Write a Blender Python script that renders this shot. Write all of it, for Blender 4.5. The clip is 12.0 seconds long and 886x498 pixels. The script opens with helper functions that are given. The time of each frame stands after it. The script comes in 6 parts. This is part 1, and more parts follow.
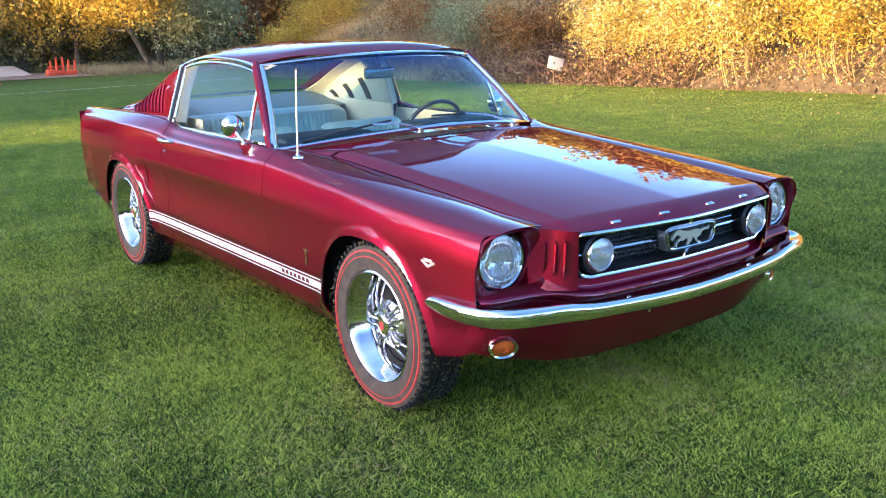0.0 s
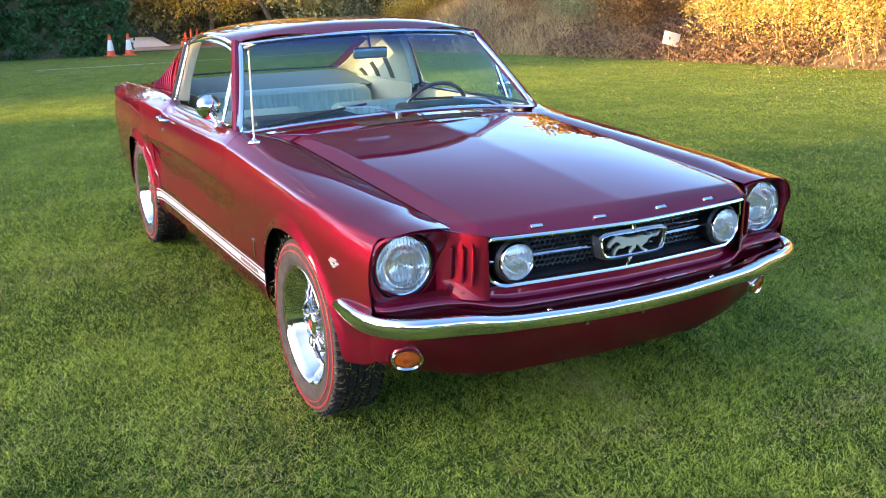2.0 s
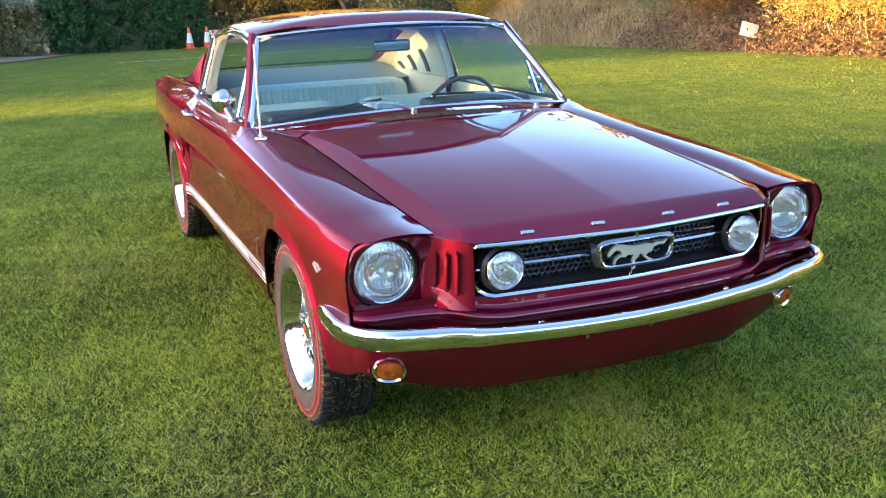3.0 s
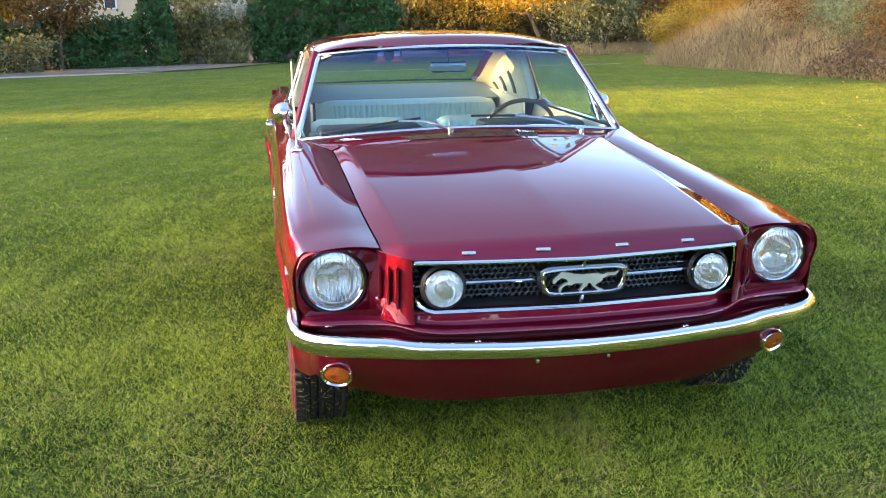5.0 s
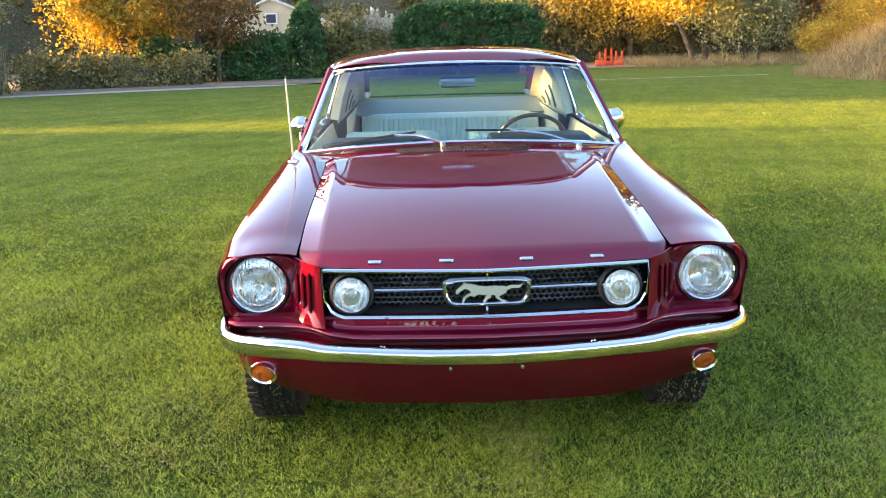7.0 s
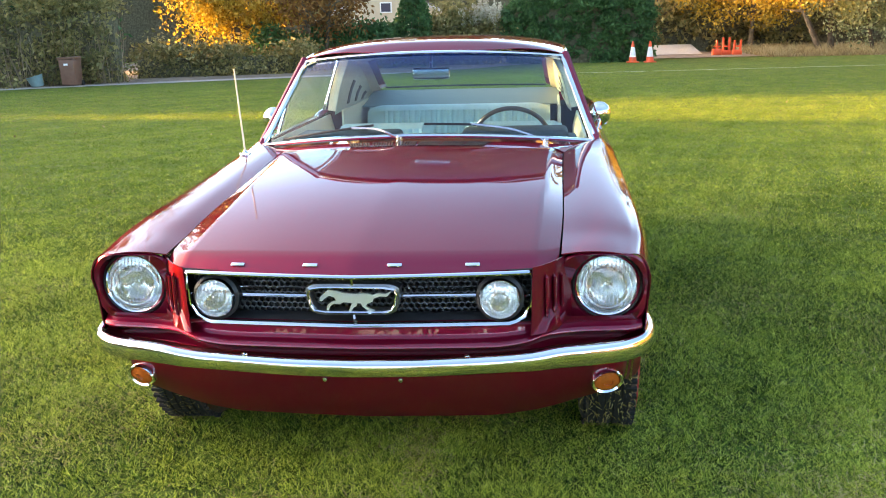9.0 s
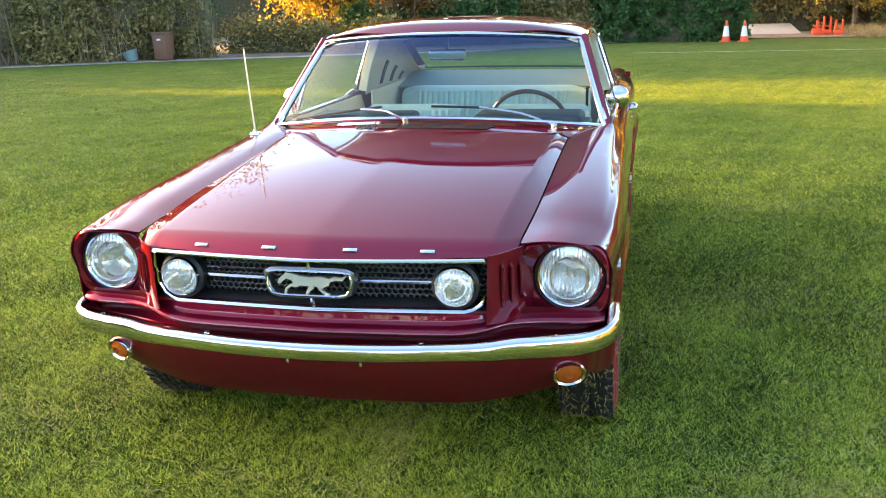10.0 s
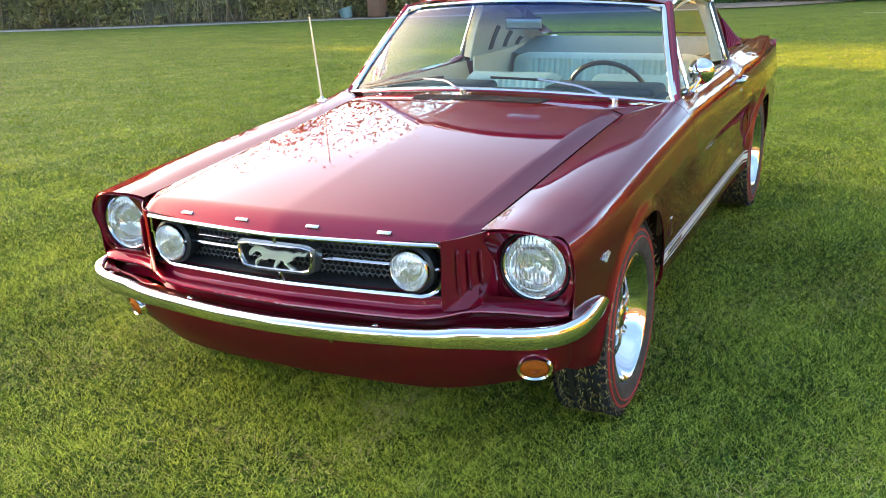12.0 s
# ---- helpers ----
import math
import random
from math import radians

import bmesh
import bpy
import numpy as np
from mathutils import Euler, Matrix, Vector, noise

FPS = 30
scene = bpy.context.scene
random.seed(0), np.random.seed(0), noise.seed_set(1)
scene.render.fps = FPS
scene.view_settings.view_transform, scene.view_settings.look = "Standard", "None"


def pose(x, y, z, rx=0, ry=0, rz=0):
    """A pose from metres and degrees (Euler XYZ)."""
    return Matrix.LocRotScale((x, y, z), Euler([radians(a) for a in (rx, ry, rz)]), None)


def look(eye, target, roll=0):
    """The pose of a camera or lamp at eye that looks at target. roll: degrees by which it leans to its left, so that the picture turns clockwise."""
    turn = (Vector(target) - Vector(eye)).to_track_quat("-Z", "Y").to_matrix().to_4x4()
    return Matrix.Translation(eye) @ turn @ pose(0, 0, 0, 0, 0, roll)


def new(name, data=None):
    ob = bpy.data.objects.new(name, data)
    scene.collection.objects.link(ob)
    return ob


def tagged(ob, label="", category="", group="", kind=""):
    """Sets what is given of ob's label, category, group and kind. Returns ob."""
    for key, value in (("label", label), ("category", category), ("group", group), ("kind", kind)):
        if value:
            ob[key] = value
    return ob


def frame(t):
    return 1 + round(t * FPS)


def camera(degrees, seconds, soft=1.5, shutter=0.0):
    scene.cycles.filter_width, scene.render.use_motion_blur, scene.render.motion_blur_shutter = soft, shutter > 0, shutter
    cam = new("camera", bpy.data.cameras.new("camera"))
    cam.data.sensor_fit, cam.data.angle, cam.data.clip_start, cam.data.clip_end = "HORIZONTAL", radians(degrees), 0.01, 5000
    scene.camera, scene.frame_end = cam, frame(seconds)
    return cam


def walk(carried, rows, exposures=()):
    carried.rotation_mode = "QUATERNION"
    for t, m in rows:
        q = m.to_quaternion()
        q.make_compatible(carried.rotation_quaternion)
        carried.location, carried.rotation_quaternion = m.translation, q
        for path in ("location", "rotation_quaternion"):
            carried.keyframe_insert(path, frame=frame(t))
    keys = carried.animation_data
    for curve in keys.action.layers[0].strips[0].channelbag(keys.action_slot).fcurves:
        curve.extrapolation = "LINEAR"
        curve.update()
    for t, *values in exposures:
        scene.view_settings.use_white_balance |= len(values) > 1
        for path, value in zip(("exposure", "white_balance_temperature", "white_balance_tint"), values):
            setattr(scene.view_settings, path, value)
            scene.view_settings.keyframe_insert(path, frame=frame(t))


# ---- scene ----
cam = camera(50.0, 12.0, soft=1.0)
PATH = [
    (0, (-2.519, -2.819, 1.39), (-1.387, -1.24, 0.917), -1.6),
    (0.5, (-2.33, -2.762, 1.371), (-1.244, -1.153, 0.889), -1.7),
    (1, (-2.172, -2.763, 1.383), (-1.127, -1.129, 0.892), -2.0),
    (1.5, (-1.965, -2.884, 1.38), (-1.011, -1.198, 0.882), -1.7),
    (2, (-1.791, -2.962, 1.392), (-0.905, -1.246, 0.873), -1.6),
    (2.5, (-1.634, -2.93, 1.375), (-0.801, -1.188, 0.851), -1.5),
    (3, (-1.483, -2.923, 1.38), (-0.748, -1.141, 0.85), -2.0),
    (5, (-0.872, -3.214, 1.391), (-0.51, -1.308, 0.904), -0.7),
    (5.5, (-0.645, -3.223, 1.395), (-0.359, -1.306, 0.902), 0.2),
    (6, (-0.512, -3.302, 1.395), (-0.307, -1.372, 0.909), -0.3),
    (6.5, (-0.371, -3.408, 1.415), (-0.238, -1.471, 0.931), -0.9),
    (7, (-0.176, -3.407, 1.405), (-0.139, -1.461, 0.946), -1.4),
    (9, (0.523, -3.18, 1.386), (0.306, -1.249, 0.911), -1.6),
    (9.5, (0.757, -3.161, 1.395), (0.442, -1.248, 0.904), -0.9),
    (10, (0.878, -3.1, 1.395), (0.473, -1.21, 0.88), -1.4),
    (10.5, (0.99, -2.946, 1.396), (0.489, -1.085, 0.863), -1.5),
    (11, (1.125, -2.864, 1.408), (0.526, -1.035, 0.862), -1.7),
    (11.5, (1.353, -2.838, 1.42), (0.622, -1.064, 0.855), -1.7),
    (12, (1.502, -2.803, 1.42), (0.67, -1.081, 0.834), -1.9),
]
walk(cam, [(t, look(eye, target, roll)) for t, eye, target, roll in PATH],
     exposures=[(0.0, 3.72, 5350, 3), (3.0, 3.93, 6400, 2), (6.0, 4.16, 7300, 2), (12.0, 4.32, 7900, -2)])

# ---------------------------------------------------------------- sky, sun
SUN_FROM = Vector((-0.97, 0.168, 0.098)).normalized()
world = bpy.data.worlds.new("sky")
scene.world = world
world.use_nodes = True
wn = world.node_tree.nodes
sky = wn.new("ShaderNodeTexSky")
sky.sky_type = "NISHITA"
sky.sun_disc = False
sky.sun_elevation = math.asin(SUN_FROM.z)
sky.sun_rotation = math.atan2(SUN_FROM.x, SUN_FROM.y)
sky.air_density, sky.dust_density, sky.ozone_density = 1.0, 1.7, 2.0
veil = wn.new("ShaderNodeTexNoise")
veil.inputs["Scale"].default_value, veil.inputs["Detail"].default_value = 2.2, 5
veil_map = wn.new("ShaderNodeMapping")
veil_map.inputs["Scale"].default_value = (1, 1, 3)
veil_tc = wn.new("ShaderNodeTexCoord")
veil_ramp = wn.new("ShaderNodeValToRGB")
veil_ramp.color_ramp.elements[0].position, veil_ramp.color_ramp.elements[1].position = 0.35, 0.70
veil_ramp.color_ramp.elements[0].color = (0.15, 0.18, 0.26, 1)
veil_ramp.color_ramp.elements[1].color = (0.46, 0.48, 0.55, 1)
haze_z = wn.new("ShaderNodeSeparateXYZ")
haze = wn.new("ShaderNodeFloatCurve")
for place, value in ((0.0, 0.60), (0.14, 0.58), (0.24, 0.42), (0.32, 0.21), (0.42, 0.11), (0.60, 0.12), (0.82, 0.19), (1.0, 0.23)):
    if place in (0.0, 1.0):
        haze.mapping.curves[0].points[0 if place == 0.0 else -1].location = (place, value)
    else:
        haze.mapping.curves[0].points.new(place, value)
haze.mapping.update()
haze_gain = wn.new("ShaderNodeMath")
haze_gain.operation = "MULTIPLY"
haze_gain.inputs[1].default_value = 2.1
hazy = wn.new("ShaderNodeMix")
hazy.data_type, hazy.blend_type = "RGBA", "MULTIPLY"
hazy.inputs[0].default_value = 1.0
skies = wn.new("ShaderNodeMix")
skies.data_type, skies.blend_type = "RGBA", "ADD"
skies.inputs[0].default_value = 1.0
wl = world.node_tree.links
wl.new(veil_tc.outputs["Generated"], veil_map.inputs["Vector"])
wl.new(veil_map.outputs[0], veil.inputs["Vector"])
wl.new(veil.outputs["Fac"], veil_ramp.inputs["Fac"])
# warm glow of the low sun in the haze
toward = wn.new("ShaderNodeVectorMath")
toward.operation = "DOT_PRODUCT"
toward.inputs[1].default_value = tuple(SUN_FROM)
spread_of = wn.new("ShaderNodeMath")
spread_of.operation, spread_of.use_clamp = "MAXIMUM", True
spread_of.inputs[1].default_value = 0.0
falloff = wn.new("ShaderNodeMath")
falloff.operation = "POWER"
falloff.inputs[1].default_value = 5.0
glow = wn.new("ShaderNodeMix")
glow.data_type = "RGBA"
glow.inputs[6].default_value, glow.inputs[7].default_value = (0, 0, 0, 1), (3.7, 2.6, 2.2, 1)
with_glow = wn.new("ShaderNodeMix")
with_glow.data_type, with_glow.blend_type = "RGBA", "ADD"
with_glow.inputs[0].default_value = 1.0
wl.new(veil_tc.outputs["Generated"], toward.inputs[0])
wl.new(toward.outputs["Value"], spread_of.inputs[0])
wl.new(spread_of.outputs[0], falloff.inputs[0])
wl.new(falloff.outputs[0], glow.inputs[0])
wl.new(glow.outputs[2], with_glow.inputs[7])
wl.new(sky.outputs[0], skies.inputs[6])
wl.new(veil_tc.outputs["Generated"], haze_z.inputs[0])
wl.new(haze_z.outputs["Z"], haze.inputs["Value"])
wl.new(veil_ramp.outputs[0], skies.inputs[7])
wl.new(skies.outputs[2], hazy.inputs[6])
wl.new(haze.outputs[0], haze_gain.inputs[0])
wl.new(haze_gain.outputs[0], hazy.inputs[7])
cool = wn.new("ShaderNodeMix")
cool.data_type, cool.blend_type = "RGBA", "MULTIPLY"
cool.inputs[0].default_value, cool.inputs[7].default_value = 1.0, (0.86, 0.93, 1.24, 1)
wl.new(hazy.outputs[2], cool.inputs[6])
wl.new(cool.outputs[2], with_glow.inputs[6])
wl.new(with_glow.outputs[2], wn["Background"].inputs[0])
wn["Background"].inputs[1].default_value = 0.15
sun_data = bpy.data.lights.new("sun", "SUN")
sun_data.energy, sun_data.angle, sun_data.color = 2.3, radians(1.5), (1.0, 0.54, 0.15)
sun = new("sun", sun_data)
sun.matrix_world = look(SUN_FROM * 60, (0, 0, 0))


import functools

# ---------------------------------------------------------------- small tools
def curve(keys):
    """A smooth function through (position, value) keys."""
    xs = [float(k[0]) for k in keys]
    vs = [float(k[1]) for k in keys]
    sl = [(vs[i + 1] - vs[i]) / (xs[i + 1] - xs[i]) for i in range(len(xs) - 1)]
    ms = [sl[0]] + [0.0 if sl[i - 1] * sl[i] <= 0 else 2 * sl[i - 1] * sl[i] / (sl[i - 1] + sl[i]) for i in range(1, len(sl))] + [sl[-1]]

    def f(x):
        if x <= xs[0]:
            return vs[0]
        if x >= xs[-1]:
            return vs[-1]
        i = 0
        while x > xs[i + 1]:
            i += 1
        h = xs[i + 1] - xs[i]
        t = (x - xs[i]) / h
        a, b = vs[i], vs[i + 1]
        return (2 * t**3 - 3 * t * t + 1) * a + (t**3 - 2 * t * t + t) * h * ms[i] + (3 * t * t - 2 * t**3) * b + (t**3 - t * t) * h * ms[i + 1]

    return f


def smooth(a, b, x):
    t = min(1.0, max(0.0, (x - a) / (b - a)))
    return t * t * (3 - 2 * t)


def lin(a, b, n):
    return [a + (b - a) * i / (n - 1) for i in range(n)]


def spline(points, n):
    """n points along a smooth line through the given ones."""
    p = [Vector(q) for q in points]
    out = []
    for i in range(n):
        u = (len(p) - 1) * i / (n - 1)
        k = min(int(u), len(p) - 2)
        t = u - k
        p0, p1, p2, p3 = p[max(k - 1, 0)], p[k], p[k + 1], p[min(k + 2, len(p) - 1)]
        out.append(0.5 * ((2 * p1) + (p2 - p0) * t + (2 * p0 - 5 * p1 + 4 * p2 - p3) * t * t + (3 * p1 - p0 - 3 * p2 + p3) * t**3))
    return out


def sheet(us, vs, f, flip=False):
    """A grid of quads; f(u, v) gives a place."""
    verts = [tuple(f(u, v)) for u in us for v in vs]
    n = len(vs)
    faces = []
    for i in range(len(us) - 1):
        for j in range(n - 1):
            q = (i * n + j, (i + 1) * n + j, (i + 1) * n + j + 1, i * n + j + 1)
            faces.append(q[::-1] if flip else q)
    return verts, faces


def tube(path, r, n=8, closed=False, flat=1.0):
    """A round bar along a path; r may be a list of radii. flat squeezes it along z."""
    p = [Vector(q) for q in path]
    rs = r if isinstance(r, (list, tuple)) else [r] * len(p)
    verts, faces = [], []
    m = len(p)
    for i in range(m):
        a = p[(i - 1) % m] if closed or i > 0 else p[i]
        b = p[(i + 1) % m] if closed or i < m - 1 else p[i]
        d = (b - a).normalized()
        up = Vector((0, 0, 1)) if abs(d.z) < 0.95 else Vector((0, 1, 0))
        side = d.cross(up).normalized()
        up = side.cross(d).normalized()
        for j in range(n):
            ang = 2 * math.pi * j / n
            verts.append(tuple(p[i] + side * (math.cos(ang) * rs[i]) + up * (math.sin(ang) * rs[i] * flat)))
    for i in range(m if closed else m - 1):
        for j in range(n):
            k = (i + 1) % m
            faces.append((i * n + j, i * n + (j + 1) % n, k * n + (j + 1) % n, k * n + j))
    if not closed:
        faces.append(tuple(range(n))[::-1])
        faces.append(tuple((m - 1) * n + j for j in range(n)))
    return verts, faces


def spin(profile, axis="x", n=48, centre=(0, 0, 0)):
    """A solid of revolution about an axis through centre; profile of (along, radius)."""
    verts, faces = [], []
    k = len(profile)
    for i in range(n):
        a = 2 * math.pi * i / n
        c, s = math.cos(a), math.sin(a)
        for w, r in profile:
            q = (w, r * c, r * s) if axis == "x" else ((r * c, w, r * s) if axis == "y" else (r * c, r * s, w))
            verts.append((q[0] + centre[0], q[1] + centre[1], q[2] + centre[2]))
    for i in range(n):
        for j in range(k - 1):
            i2 = (i + 1) % n
            faces.append((i * k + j, i * k + j + 1, i2 * k + j + 1, i2 * k + j))
    return verts, faces


def join(*geos):
    verts, faces = [], []
    for v, f in geos:
        o = len(verts)
        verts += list(v)
        faces += [tuple(i + o for i in q) for q in f]
    return verts, faces


def block(x0, x1, y0, y1, z0, z1, bevel=0.0, segs=2):
    bm = bmesh.new()
    bmesh.ops.create_cube(bm, size=1.0)
    for v in bm.verts:
        v.co = Vector(((x0 + x1) / 2 + v.co.x * (x1 - x0), (y0 + y1) / 2 + v.co.y * (y1 - y0), (z0 + z1) / 2 + v.co.z * (z1 - z0)))
    if bevel:
        bmesh.ops.bevel(bm, geom=list(bm.edges), offset=bevel, segments=segs, affect="EDGES", profile=0.5)
    bm.verts.index_update()
    out = [tuple(v.co) for v in bm.verts], [tuple(v.index for v in f.verts) for f in bm.faces]
    bm.free()
    return out


def plate(outline, depth, axis="y"):
    """A flat outline of (a, b) given thickness; axis y: a is x, b is z; axis x: a is y, b is z."""
    n = len(outline)
    put = (lambda a, b, d: (a, d, b)) if axis == "y" else (lambda a, b, d: (d, a, b))
    verts = [put(a, b, 0.0) for a, b in outline] + [put(a, b, depth) for a, b in outline]
    faces = [tuple(range(n)), tuple(range(2 * n - 1, n - 1, -1))]
    faces += [(i, n + i, n + (i + 1) % n, (i + 1) % n) for i in range(n)]
    return verts, faces


def shift(geo, dx=0, dy=0, dz=0, m=None):
    v, f = geo
    if m is not None:
        v = [tuple(m @ Vector(q)) for q in v]
    return [(q[0] + dx, q[1] + dy, q[2] + dz) for q in v], f


def mirror(geo, s):
    v, f = geo
    return (v, f) if s > 0 else ([(-q[0], q[1], q[2]) for q in v], [q[::-1] for q in f])


def part(name, geo, material, parent, label="", solid=0.0, soft=True, crease=35):
    """One mesh object under a thing or a part (or on its own, with no parent)."""
    me = bpy.data.meshes.new(name)
    me.from_pydata([tuple(v) for v in geo[0]], [], geo[1])
    me.validate()
    bm = bmesh.new()
    bm.from_mesh(me)
    bmesh.ops.recalc_face_normals(bm, faces=bm.faces)
    if solid:
        bmesh.ops.solidify(bm, geom=list(bm.faces), thickness=solid)
        bmesh.ops.recalc_face_normals(bm, faces=bm.faces)
    for f in bm.faces:
        f.smooth = soft
    if soft:
        for e in bm.edges:
            if len(e.link_faces) == 2 and e.calc_face_angle(0) > radians(crease):
                e.smooth = False
    bm.to_mesh(me)
    bm.free()
    me.materials.append(material)
    ob = new(name, me)
    if parent is not None:
        ob.parent = parent
    if label:
        ob["label"] = label
    return ob


def fast_mesh(name, verts, per):
    """A mesh of many loose polygons with per corners each."""
    n = len(verts)
    me = bpy.data.meshes.new(name)
    me.vertices.add(n)
    me.vertices.foreach_set("co", np.asarray(verts, np.float32).ravel())
    me.loops.add(n)
    me.loops.foreach_set("vertex_index", np.arange(n, dtype=np.int32))
    me.polygons.add(n // per)
    me.polygons.foreach_set("loop_start", np.arange(0, n, per, dtype=np.int32))
    me.polygons.foreach_set("loop_total", np.full(n // per, per, np.int32))
    me.update()
    return me


def thing(name, label, category, at=(0, 0, 0), group="", kind=""):
    ob = new(name)
    ob.location = at
    ob.empty_display_size = 0.1
    return tagged(ob, label, category, group, kind)


# ---------------------------------------------------------------- materials
def material(name):
    m = bpy.data.materials.new(name)
    m.use_nodes = True
    return m, m.node_tree.nodes, m.node_tree.links, m.node_tree.nodes["Principled BSDF"]


def plain(name, colour, rough=0.5, metal=0.0, coat=0.0, grain=0.0, scale=40.0, relief=0.0):
    """A surface with a little variation of colour and relief."""
    m, n, l, b = material(name)
    b.inputs["Roughness"].default_value = rough
    b.inputs["Metallic"].default_value = metal
    b.inputs["Coat Weight"].default_value = coat
    b.inputs["Coat Roughness"].default_value = 0.03
    b.inputs["Base Color"].default_value = (*colour, 1)
    if grain or relief:
        tc = n.new("ShaderNodeTexCoord")
        nz = n.new("ShaderNodeTexNoise")
        nz.inputs["Scale"].default_value = scale
        nz.inputs["Detail"].default_value = 6
        l.new(tc.outputs["Object"], nz.inputs["Vector"])
        if grain:
            r = n.new("ShaderNodeValToRGB")
            r.color_ramp.elements[0].position, r.color_ramp.elements[1].position = 0.3, 0.7
            r.color_ramp.elements[0].color = (*[c * (1 - grain) for c in colour], 1)
            r.color_ramp.elements[1].color = (*[min(1, c * (1 + grain)) for c in colour], 1)
            l.new(nz.outputs["Fac"], r.inputs["Fac"])
            l.new(r.outputs["Color"], b.inputs["Base Color"])
        if relief:
            bp = n.new("ShaderNodeBump")
            bp.inputs["Strength"].default_value = relief
            bp.inputs["Distance"].default_value = 0.004
            l.new(nz.outputs["Fac"], bp.inputs["Height"])
            l.new(bp.outputs["Normal"], b.inputs["Normal"])
    return m


def car_paint():
    m, n, l, b = material("burgundy paint")
    b.inputs["Base Color"].default_value = (0.21, 0.006, 0.029, 1)
    b.inputs["Metallic"].default_value = 0.92
    b.inputs["Specular Tint"].default_value = (0.42, 0.02, 0.06, 1)
    b.inputs["Roughness"].default_value = 0.38
    b.inputs["Coat Weight"].default_value = 1.0
    b.inputs["Coat Roughness"].default_value = 0.015
    b.inputs["Coat IOR"].default_value = 1.50
    b.inputs["Specular IOR Level"].default_value = 0.05
    tc = n.new("ShaderNodeTexCoord")
    a = n.new("ShaderNodeTexNoise")
    a.inputs["Scale"].default_value, a.inputs["Detail"].default_value = 900, 2
    r = n.new("ShaderNodeMapRange")
    r.inputs["To Min"].default_value, r.inputs["To Max"].default_value = 0.44, 0.56
    l.new(tc.outputs["Object"], a.inputs["Vector"])
    l.new(a.outputs["Fac"], r.inputs["Value"])
    l.new(r.outputs["Result"], b.inputs["Roughness"])
    w = n.new("ShaderNodeTexNoise")
    w.inputs["Scale"].default_value, w.inputs["Detail"].default_value = 5, 2
    bp = n.new("ShaderNodeBump")
    bp.inputs["Strength"].default_value, bp.inputs["Distance"].default_value = 0.06, 0.004
    l.new(tc.outputs["Object"], w.inputs["Vector"])
    l.new(w.outputs["Fac"], bp.inputs["Height"])
    l.new(bp.outputs["Normal"], b.inputs["Coat Normal"])
    return m


def sheet_glass(name, tint, gloss=1.0, band=None):
    """Clear sheet glass; band: (z0, z1, colour) of a shade strip that grows between two heights."""
    m, n, l, b = material(name)
    n.remove(b)
    out = n["Material Output"]
    tr = n.new("ShaderNodeBsdfTransparent")
    tr.inputs["Color"].default_value = (*tint, 1)
    gl = n.new("ShaderNodeBsdfGlossy")
    gl.inputs["Roughness"].default_value = 0.01
    lw = n.new("ShaderNodeLayerWeight")
    lw.inputs["Blend"].default_value = 0.5
    fr = n.new("ShaderNodeMath")
    fr.operation = "POWER"
    fr.inputs[1].default_value = 4.0
    l.new(lw.outputs["Facing"], fr.inputs[0])
    ad = n.new("ShaderNodeMath")
    ad.operation = "MULTIPLY_ADD"
    ad.inputs[1].default_value, ad.inputs[2].default_value = 0.94, 0.045
    l.new(fr.outputs[0], ad.inputs[0])
    mul = n.new("ShaderNodeMath")
    mul.operation = "MULTIPLY"
    mul.use_clamp = True
    mul.inputs[1].default_value = gloss
    mx = n.new("ShaderNodeMixShader")
    l.new(ad.outputs[0], mul.inputs[0])
    l.new(mul.outputs[0], mx.inputs[0])
    l.new(tr.outputs[0], mx.inputs[1])
    l.new(gl.outputs[0], mx.inputs[2])
    l.new(mx.outputs[0], out.inputs["Surface"])
    if band:
        tc = n.new("ShaderNodeTexCoord")
        sp = n.new("ShaderNodeSeparateXYZ")
        mr = n.new("ShaderNodeMapRange")
        mr.inputs["From Min"].default_value, mr.inputs["From Max"].default_value = band[0], band[1]
        mc = n.new("ShaderNodeMix")
        mc.data_type = "RGBA"
        mc.inputs[6].default_value, mc.inputs[7].default_value = (*tint, 1), (*band[2], 1)
        l.new(tc.outputs["Object"], sp.inputs[0])
        l.new(sp.outputs["Z"], mr.inputs["Value"])
        l.new(mr.outputs["Result"], mc.inputs[0])
        l.new(mc.outputs[2], tr.inputs["Color"])
        dye = n.new("ShaderNodeBsdfDiffuse")
        dye.inputs["Color"].default_value = (0.03, 0.08, 0.34, 1)
        dm = n.new("ShaderNodeMath")
        dm.operation = "MULTIPLY"
        dm.inputs[1].default_value = 0.22
        dx = n.new("ShaderNodeMixShader")
        l.new(mr.outputs["Result"], dm.inputs[0])
        l.new(dm.outputs[0], dx.inputs[0])
        l.new(tr.outputs[0], dx.inputs[1])
        l.new(dye.outputs[0], dx.inputs[2])
        l.new(dx.outputs[0], mx.inputs[1])
    return m


